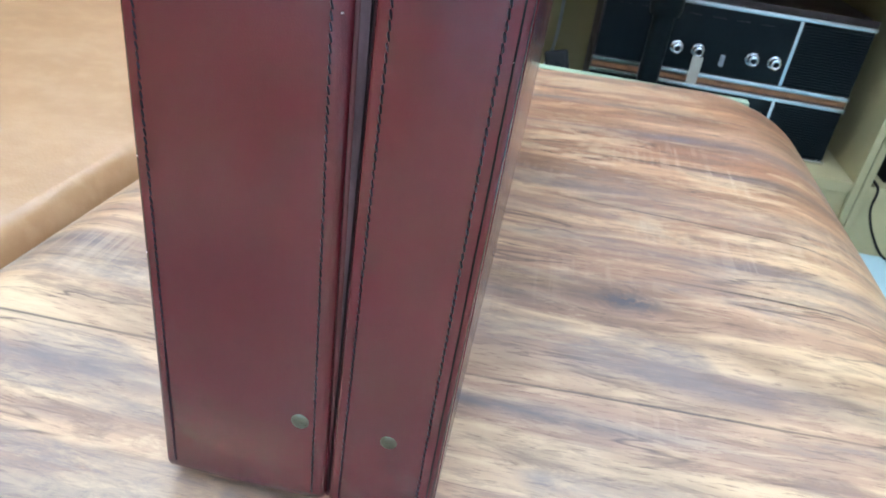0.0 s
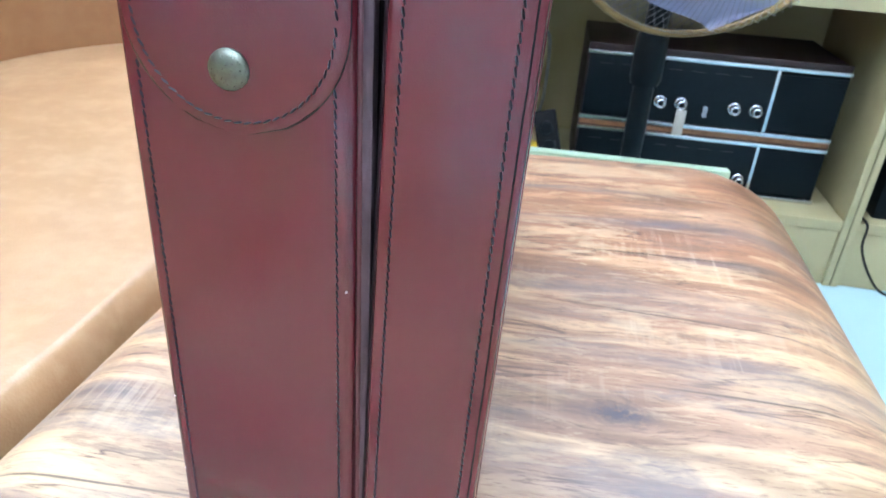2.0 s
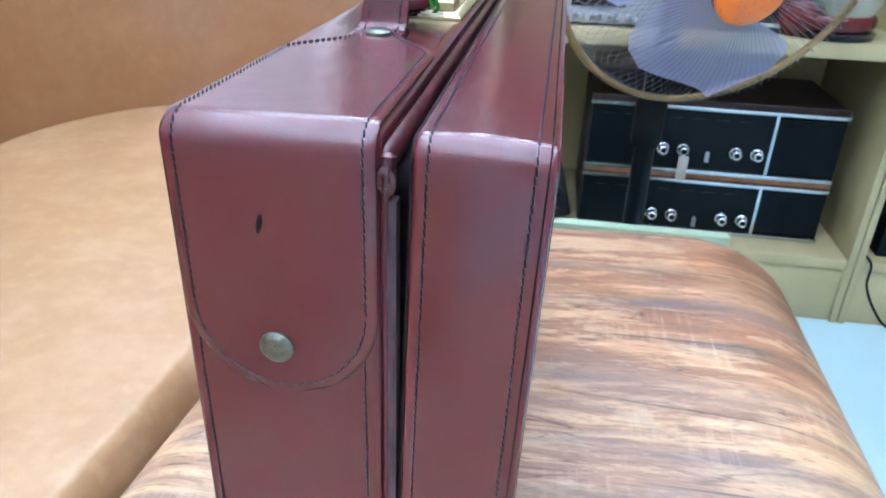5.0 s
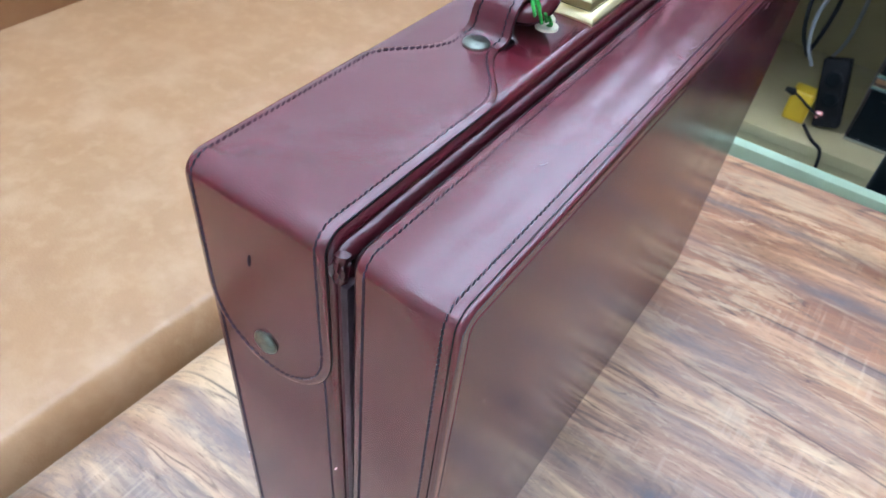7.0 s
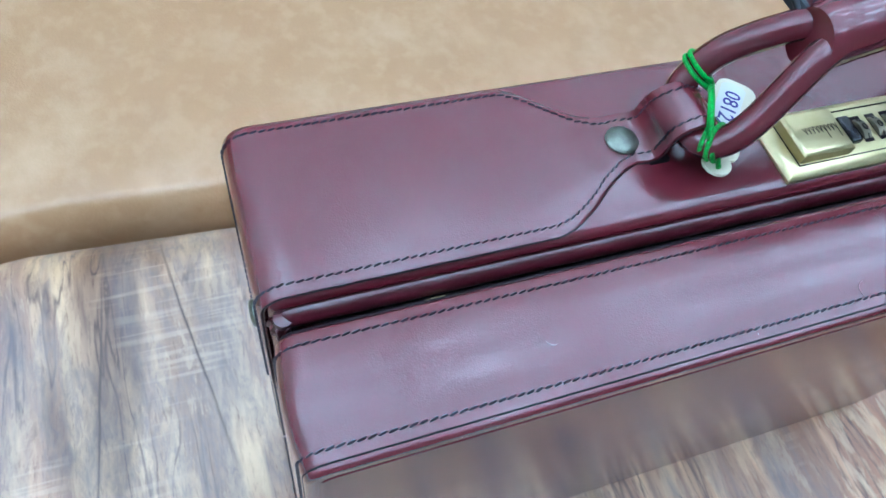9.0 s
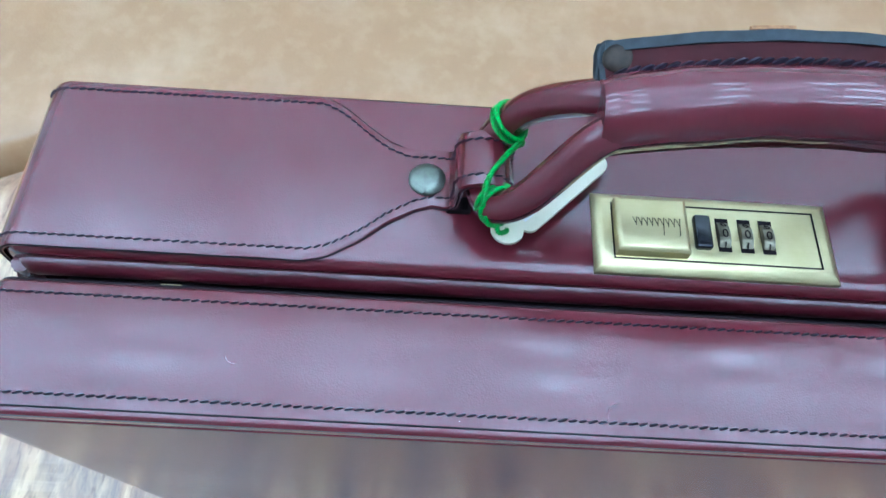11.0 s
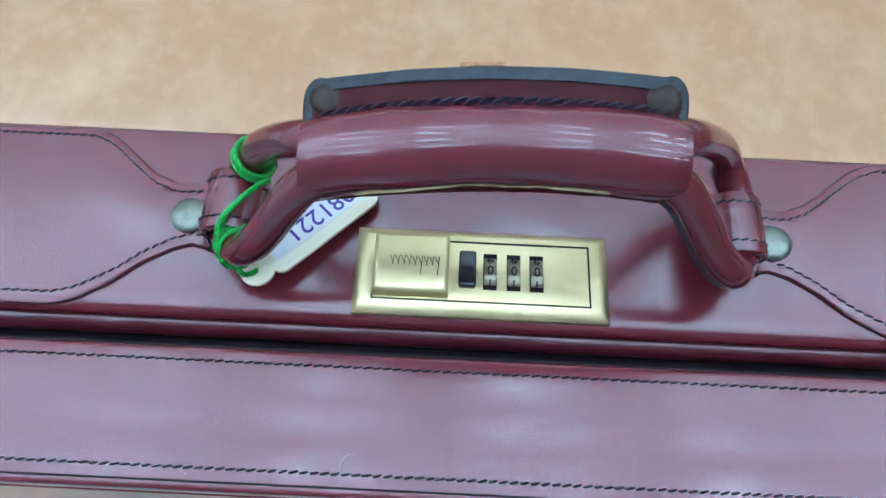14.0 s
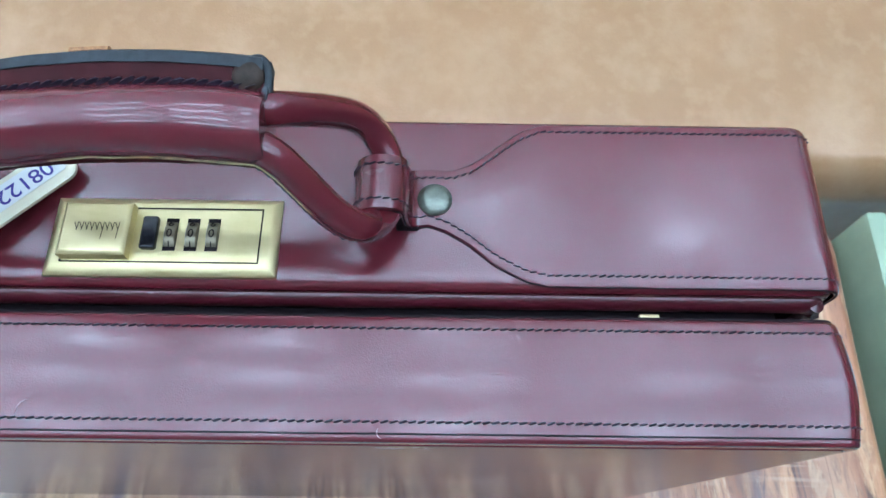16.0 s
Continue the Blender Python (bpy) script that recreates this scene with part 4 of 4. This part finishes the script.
# ---- tag on a green cord ----
def price_tag():
    t = thing("price_tag", "ivory plastic tag with violet handwritten digits on green cord", "tag", (0.043, 0.172, 0.7495))
    d = Vector((-0.724, 0.690, 0.0))
    w = Vector((-0.690, -0.724, 0.0))
    c = Vector((0.0561, 0.1645, 0.7512))     # corner by the hole, outer side
    o = Vector((0.043, 0.172, 0.7495))
    L, W, th = 0.0415, 0.0155, 0.0013
    shape = []
    for px, py, r, a0 in ((0.0035, 0.0035, 0.0035, 180), (L - 0.005, 0.005, 0.005, 270), (L - 0.005, W - 0.005, 0.005, 0), (0.0035, W - 0.0035, 0.0035, 90)):
        for k in range(6):
            a = radians(a0 + 90 * k / 5)
            shape.append((px + r * math.cos(a), py + r * math.sin(a)))
    tilt = lambda u: -0.0022 * u / L

    def at(u, v, h):
        return c + d * u + w * v + Vector((0, 0, h + tilt(u))) - o

    part("plate", loft([[at(u, v, 0) for u, v in shape], [at(u, v, th) for u, v in shape]]), IVORY, t, "ivory plastic plate with rounded end")
    eye = [(-0.0035 + 0.0052 * math.cos(a), W / 2 - 0.0015 + 0.0052 * math.sin(a)) for a in (2 * math.pi * k / 20 for k in range(20))]
    part("eyelet", loft([[at(u, v, 0) for u, v in eye], [at(u, v, th * 0.98) for u, v in eye]]), IVORY, t)
    lab = [(0.0025, 0.0042), (L - 0.004, 0.0042), (L - 0.002, 0.006), (L - 0.002, W - 0.004), (L - 0.004, W - 0.002), (0.0025, W - 0.002)]
    part("label", loft([[at(u, v, th - 0.0002) for u, v in lab], [at(u, v, th + 0.00015) for u, v in lab]]), PAPER, t, "white paper label")
    x, up = -d, w * -1
    m = Matrix(((x.x, up.x, 0, 0), (x.y, up.y, 0, 0), (0, 0, 1, 0), (0, 0, 0, 1)))
    lettering("inscription", "081221", 0.0084, Matrix.Translation(at(L * 0.54, W * 0.56, th + 0.0002)) @ Matrix.Rotation(-0.053, 4, d.cross(Vector((0, 0, 1)))) @ m, INK, t, 0.00003, 0.00006)
    # cord: two turns round the back of the loop, a knot, two turns round its front, and down to the eyelet
    def braid(pts, name):
        way = resample(pts, 0.00028)
        bm = bmesh.new()
        side = Vector((0.3, 0.5, 0.8))
        for strand in range(3):
            line = []
            for i, p in enumerate(way):
                d = (way[min(i + 1, len(way) - 1)] - way[max(i - 1, 0)]).normalized()
                u = d.cross(side).normalized()
                v = d.cross(u)
                a = i * 0.62 + strand * 2 * math.pi / 3
                line.append(p + 0.00042 * (math.cos(a) * u + math.sin(a) * v))
            tube(line, 0.00047, 6, bm=bm)
        part(name, bm, GREEN, t, "bright green braided cord")

    def turns(centre, axis, r, n, name):
        a = Vector(axis).normalized()
        s = a.cross(Vector((0, 0, 1))).normalized()
        q = s.cross(a)
        pts = [Vector(centre) - o + a * (0.0022 * n * (k / (n * 20) - 0.5)) + r * (math.cos(2 * math.pi * k / 20) * s + math.sin(2 * math.pi * k / 20) * q) for k in range(n * 20 + 1)]
        braid(pts, name)

    turns((0.0266, 0.1560, 0.7695), (0.004, -0.55, -0.84), 0.0062, 2, "cord_coil")
    turns((0.0510, 0.1535, 0.7610), (0.75, 0.50, 0.38), 0.0062, 2, "cord_coil")
    k0 = Vector((0.0318, 0.1592, 0.7668)) - o
    for e in (Vector((0.0012, 0, 0.0010)), Vector((-0.0006, 0.0007, 0))):
        path = [k0 + e, Vector((0.0395, 0.1540, 0.7688)) - o + e, Vector((0.0460, 0.1500, 0.7690)) - o + e, Vector((0.0505, 0.1487, 0.7655)) - o + e, Vector((0.0535, 0.1500, 0.7600)) - o + e * 0.5]
        braid(spline(path, 6), "cord")
    path = [Vector((0.0560, 0.1530, 0.7600)) - o, Vector((0.0575, 0.1545, 0.7555)) - o, at(-0.0045, W / 2 - 0.002, 0.0016), at(-0.003, W / 2, -0.0006)]
    braid(spline(path, 6), "cord")
    bm = bmesh.new()
    bmesh.ops.create_icosphere(bm, subdivisions=2, radius=0.0019)
    for v in bm.verts:
        v.co *= 1 + 0.25 * noise.noise(v.co * 900)
        v.co += k0
    part("knot", bm, GREEN, t)
    return t


price_tag()


# ---- shelf unit with old receivers ----
def shelf_unit():
    t = thing("shelf_unit", "pale olive laminate shelf unit with open bays", "shelf unit", (0.76, 1.45, 0.0))

    def put(name, x0, x1, y0, y1, z0, z1, b=0.002):
        part(name, box(x0 - 0.76, x1 - 0.76, y0 - 1.45, y1 - 1.45, z0, z1, b), PLY, t)

    put("back", -0.02, 1.60, 1.625, 1.640, 0.0, 1.25)
    put("plinth", -0.02, 0.745, 1.222, 1.240, 0.0, 0.125)
    put("plinth", 0.775, 1.60, 1.222, 1.240, 0.0, 0.125)
    put("bottom_board", -0.02, 0.745, 1.216, 1.624, 0.125, 0.147)
    put("bottom_board", 0.775, 1.60, 1.216, 1.624, 0.125, 0.147)
    put("side_panel", -0.04, -0.02, 1.215, 1.640, 0.0, 1.25)
    put("divider", 0.745, 0.759, 1.213, 1.624, 0.0, 1.25)
    put("divider", 0.761, 0.775, 1.213, 1.624, 0.0, 1.25)
    put("side_panel", 1.60, 1.62, 1.215, 1.640, 0.0, 1.25)
    put("shelf_board", -0.02, 0.745, 1.214, 1.624, 0.545, 0.575)
    put("shelf_board", 0.775, 1.60, 1.214, 1.624, 0.40, 0.43)
    put("top_board", -0.04, 1.62, 1.212, 1.640, 1.25, 1.28)
    return t


shelf_unit()


def receiver(z, h, knob_z, label, tagged_knob):
    t = thing("stereo_receiver", label, "receiver", (0.45, 1.29, z), "stacked receivers")
    x0, x1 = -0.252, 0.252
    part("cabinet", box(x0, x1, 0.006, 0.27, 0.0, h, 0.003), WALNUT, t, "dark walnut cabinet")
    part("teak_strip", box(x0 + 0.002, x1 - 0.002, 0.0, 0.007, h - 0.006, h + 0.004, 0.001), WALNUT if tagged_knob else TEAK, t, "dark walnut top edge" if tagged_knob else "warm teak strip")
    part("dial_glass", box(x0 + 0.004, 0.112, -0.002, 0.008, 0.010, h - 0.016, 0.001), BLACK, t, "black glass dial panel")
    grille = part("speaker_grille", box(0.120, x1 - 0.004, 0.001, 0.008, 0.010, h - 0.016), BLACK, t, "black ribbed grille")
    n = int((h - 0.032) / 0.0052)
    for k in range(n):
        zz = 0.0135 + 0.0052 * k
        part("slat", box(0.121, x1 - 0.005, -0.003, 0.002, zz, zz + 0.0028), BLACK, grille)
    part("divider_strip", box(0.1125, 0.119, -0.006, 0.007, 0.010, h - 0.016, 0.001), CHROME, t, "thin bright metal divider")
    part("trim", box(x0, x1, -0.007, 0.005, 0.001, 0.009, 0.002), CHROME, t, "polished metal trim")
    part("trim", box(x0, x1, -0.007, 0.005, h - 0.016, h - 0.008, 0.002), CHROME, t, "polished metal trim")
    for kx in (-0.096, -0.055, 0.049, 0.091):
        m = Matrix.Translation((kx, -0.002, knob_z)) @ Matrix.Rotation(radians(90), 4, "X")
        kn = part("knob", lathe([(0.0125, 0.0), (0.0125, 0.004), (0.010, 0.0055), (0.0095, 0.020), (0.0075, 0.0215), (0.0055, 0.0205)], 20, m), CHROME, t, "turned metal knob")
        part("knob_cap", lathe([(0.0056, 0.0202), (0.0050, 0.0214), (0.001, 0.0216)], 14, m), BLACK, kn)
    part("switch", box(-0.009, -0.002, -0.012, 0.0, knob_z - 0.022, knob_z - 0.002, 0.001), SILVER, t, "small toggle switch")
    for k in range(7):
        part("scale_mark", box(-0.225 + 0.045 * k, -0.200 + 0.045 * k, -0.0026, -0.0018, h - 0.034, h - 0.0332), WALNUT, t)
    if tagged_knob:
        part("paper_tag", box(-0.064, -0.044, -0.026, -0.0245, knob_z - 0.060, knob_z - 0.008, 0.0005), CREAM, t, "cream paper tag hanging from a knob")
    return t


receiver(0.147, 0.128, 0.038, "old black and walnut stereo receiver on the shelf floor", False)
receiver(0.281, 0.150, 0.051, "old black and walnut stereo receiver stacked on another", True)


def fan():
    t = thing("pedestal_fan", "black pedestal fan with gold-rimmed guard and translucent blades", "fan", (0.268, 0.93, 0.0))
    part("base", lathe([(0.19, 0.0), (0.19, 0.02), (0.15, 0.04), (0.03, 0.05), (0.02, 0.055)], 36), BLACK, t, "round black base")
    part("pole", tube([(0, 0, 0.03), (0, 0, 0.48)], 0.0160, 18), BLACK, t, "black pole")
    part("collar", lathe([(0.021, 0.45), (0.024, 0.46), (0.024, 0.52), (0.019, 0.53)], 20), BLACK, t)
    part("neck", tube(spline([(0, 0, 0.52), (0.005, 0.0, 0.62), (0.020, -0.003, 0.76)], 5), 0.017, 14), BLACK, t)
    axis = Vector((0.26, -0.90, -0.34)).normalized()
    c = Vector((0.049, -0.095, 0.732))
    turn = Vector((0, 0, 1)).rotation_difference(axis).to_matrix().to_4x4()
    head = Matrix.Translation(c) @ turn @ Matrix.Scale(0.94, 4)
    part("motor", lathe([(0.02, -0.15), (0.055, -0.14), (0.062, -0.06), (0.05, -0.035), (0.012, -0.02)], 24, head), BLACK, t, "black motor housing")
    ring = [head @ Vector((0.226 * math.cos(a), 0.226 * math.sin(a), 0)) for a in (2 * math.pi * k / 64 for k in range(65))]
    part("guard_rim", tube(ring, 0.0052, 8), GOLD, t, "gold-coloured guard rim")
    for depth, name, count in ((0.075, "front_guard", 110), (-0.06, "rear_guard", 90)):
        hoop = bmesh.new()
        tube([head @ Vector((0.046 * math.cos(a), 0.046 * math.sin(a), depth)) for a in (2 * math.pi * k / 32 for k in range(33))], 0.0016, 5, bm=hoop)
        guard = part(name, hoop, GLOSSBLACK, t, "thin dark wire guard")
        for k in range(count):
            a = 2 * math.pi * k / count
            pts = []
            for f in (0.0, 0.2, 0.45, 0.7, 0.9, 1.0):
                r = 0.045 + (0.222 - 0.045) * f
                pts.append(head @ Vector((r * math.cos(a), r * math.sin(a), depth * math.sqrt(max(0, 1 - f ** 3)))))
            part("wire", tube(pts, 0.00036, 4), WIRE, guard)
    part("cap", lathe([(0.048, 0.082), (0.048, 0.090), (0.040, 0.096), (0.006, 0.098)], 28, head), ORANGE, t, "round orange badge cap")
    lowest = min(range(64), key=lambda k: ring[k].z)
    a0 = 2 * math.pi * lowest / 64
    for n in range(3):
        a1 = a0 + radians(-8) + 2 * math.pi * n / 3
        loops = []
        for i in range(13):
            f = i / 12
            r = 0.035 + 0.165 * f
            half = radians(20 + 26 * math.sin(math.pi * min(1, f * 0.62 + 0.12))) * (1 if f < 0.72 else math.sqrt(max(0.0, 1 - ((f - 0.72) / 0.2801) ** 2)))
            row = []
            for j in range(11):
                u = j / 10 * 2 - 1
                a = a1 + u * half + 0.25 * f
                row.append(head @ Vector((r * math.cos(a), r * math.sin(a), 0.018 + 0.030 * u * (1 - 0.4 * f))))
            loops.append(row)
        bm = loft(loops, close_ring=False, cap=False)
        bmesh.ops.solidify(bm, geom=bm.faces[:], thickness=0.0016)
        part("blade", bm, BLADE, t, "translucent blue-grey fan blade")
    part("hub", lathe([(0.034, -0.01), (0.036, 0.03), (0.028, 0.045), (0.004, 0.048)], 24, head), SILVER, t)
    return t


fan()


# ---- small things on the shelves ----
def power_strip():
    t = thing("power_strip", "black power strip with a glowing red switch", "power strip", (0.163, 1.294, 0.147))
    m = pose(0, 0, 0, -14, -16, 0)

    def put(name, bm, mat, label=""):
        bmesh.ops.transform(bm, verts=bm.verts, matrix=m)
        return part(name, bm, mat, t, label)

    put("body", box(-0.024, 0.024, -0.016, 0.016, 0.008, 0.138, 0.006, 3), RUBBER)
    put("switch", box(-0.019, -0.007, -0.020, -0.014, 0.026, 0.038, 0.002), LED, "lit red rocker switch")
    for z in (0.062, 0.100):
        put("socket", lathe([(0.016, 0.0), (0.016, 0.0025), (0.013, 0.003), (0.012, 0.001)], 18, Matrix.Translation((0, -0.016, z)) @ Matrix.Rotation(radians(90), 4, "X")), BLACK)
    return t


power_strip()


def adapter():
    t = thing("plug_adapter", "yellow plastic plug adapter beside the power strip", "adapter", (0.116, 1.302, 0.147))
    part("body", box(-0.037, 0.006, -0.022, 0.020, 0.0, 0.063, 0.006, 3), YELLOW, t)
    part("plug", tube([(-0.034, -0.020, 0.058), (-0.047, -0.030, 0.064)], lambda f: 0.008 - 0.003 * f, 12), RUBBER, t, "black plug")
    part("lead", tube(spline([(-0.034, -0.022, 0.060), (-0.016, -0.028, 0.054), (0.006, -0.030, 0.042), (0.026, -0.026, 0.032), (0.040, -0.016, 0.030)], 6), 0.0026, 8), RUBBER, t)
    return t


adapter()


def cable(name, pts, r, label, mat=RUBBER):
    ob = part(name, tube(spline(pts, 10), r, 8), mat)
    return tagged(ob, label, "cable")


cable("cable", [(0.125, 1.27, 0.155), (0.15, 1.235, 0.151), (0.172, 1.214, 0.148), (0.180, 1.205, 0.12), (0.186, 1.207, 0.05), (0.190, 1.20, 0.004), (0.22, 1.18, 0.004)], 0.0032, "black mains cable hanging over the shelf edge")
cable("cable", [(0.074, 1.32, 0.262), (0.050, 1.31, 0.31), (0.040, 1.32, 0.38), (0.062, 1.33, 0.43), (0.084, 1.33, 0.38), (0.080, 1.325, 0.31), (0.070, 1.32, 0.264)], 0.0042, "black cable looped above the power strip")
cable("cable", [(0.088, 1.31, 0.252), (0.066, 1.30, 0.30), (0.062, 1.30, 0.36), (0.080, 1.31, 0.41), (0.104, 1.33, 0.44), (0.12, 1.40, 0.40), (0.12, 1.50, 0.25), (0.10, 1.58, 0.152)], 0.0036, "grey cable rising in a loop from the power strip", SILVER)
cable("cable", [(0.335, 1.283, 0.149), (0.338, 1.25, 0.1515), (0.342, 1.212, 0.150), (0.344, 1.206, 0.10), (0.343, 1.209, 0.02), (0.36, 1.19, 0.004)], 0.0022, "thin black cable down the shelf front")
cable("cable", [(0.79, 1.30, 0.150), (0.786, 1.24, 0.152), (0.7868, 1.206, 0.145), (0.79, 1.204, 0.10), (0.82, 1.205, 0.045), (0.86, 1.20, 0.006), (0.93, 1.17, 0.004)], 0.0025, "thin black cable trailing to the floor")


def deck():
    t = thing("cassette_deck", "silver-grey audio deck with a row of buttons", "deck", (0.235, 1.24, 0.575))
    part("case", box(-0.11, 0.11, 0.004, 0.22, 0.004, 0.085, 0.004), SILVER, t)
    part("window", box(-0.10, 0.0, 0.000, 0.006, 0.035, 0.075, 0.001), GLOSSBLACK, t)
    for k in range(6):
        part("button", box(-0.095 + 0.032 * k, -0.072 + 0.032 * k, -0.006, 0.006, 0.010, 0.024, 0.002), CHROME, t)
    for sx in (-0.09, 0.09):
        part("foot", lathe([(0.010, 0.0), (0.010, 0.005), (0.008, 0.006)], 12, Matrix.Translation((sx, 0.03, 0))), RUBBER, t)
    return t


deck()


def tuner():
    t = thing("radio_tuner", "dark radio with a pale metal trim", "radio", (0.46, 1.26, 0.575))
    part("case", box(-0.085, 0.085, 0.0, 0.18, 0.0, 0.12, 0.004), WALNUT, t)
    part("trim", box(-0.083, 0.083, -0.005, 0.002, 0.012, 0.020, 0.001), CHROME, t)
    part("dial", box(-0.080, 0.080, -0.003, 0.002, 0.028, 0.105, 0.001), BLACK, t)
    return t


tuner()


def ruby_jar():
    t = thing("decorative_jar", "dark ruby lacquered jar with cut glass on a black stand", "jar", (0.615, 1.285, 0.575))
    part("stand", lathe([(0.075, 0.0), (0.078, 0.010), (0.068, 0.016), (0.03, 0.018)], 28), GLOSSBLACK, t, "black round stand")
    part("band", lathe([(0.070, 0.016), (0.074, 0.022), (0.074, 0.036), (0.069, 0.042)], 28), RUBY, t, "ruby red band")
    part("bowl", lathe([(0.066, 0.040), (0.078, 0.060), (0.076, 0.095), (0.05, 0.12), (0.02, 0.125)], 14), GLASS, t, "faceted glass bowl")
    return t


ruby_jar()


def ruby_pot():
    t = thing("lacquer_pot", "squat dark ruby lacquered pot", "pot", (0.555, 1.275, 0.575))
    part("body", lathe([(0.030, 0.0), (0.034, 0.004), (0.046, 0.020), (0.048, 0.045), (0.038, 0.065), (0.012, 0.072)], 28), RUBY, t)
    part("knob", lathe([(0.006, 0.070), (0.010, 0.078), (0.004, 0.086)], 14), GOLD, t)
    return t


ruby_pot()


def black_box():
    t = thing("storage_box", "black cardboard box on the lower shelf", "box", (0.95, 1.33, 0.147))
    part("body", box(-0.14, 0.14, -0.08, 0.12, 0.0, 0.15, 0.003), BLACK, t)
    part("lid", box(-0.144, 0.144, -0.084, 0.124, 0.15, 0.175, 0.003), BLACK, t)
    return t


black_box()
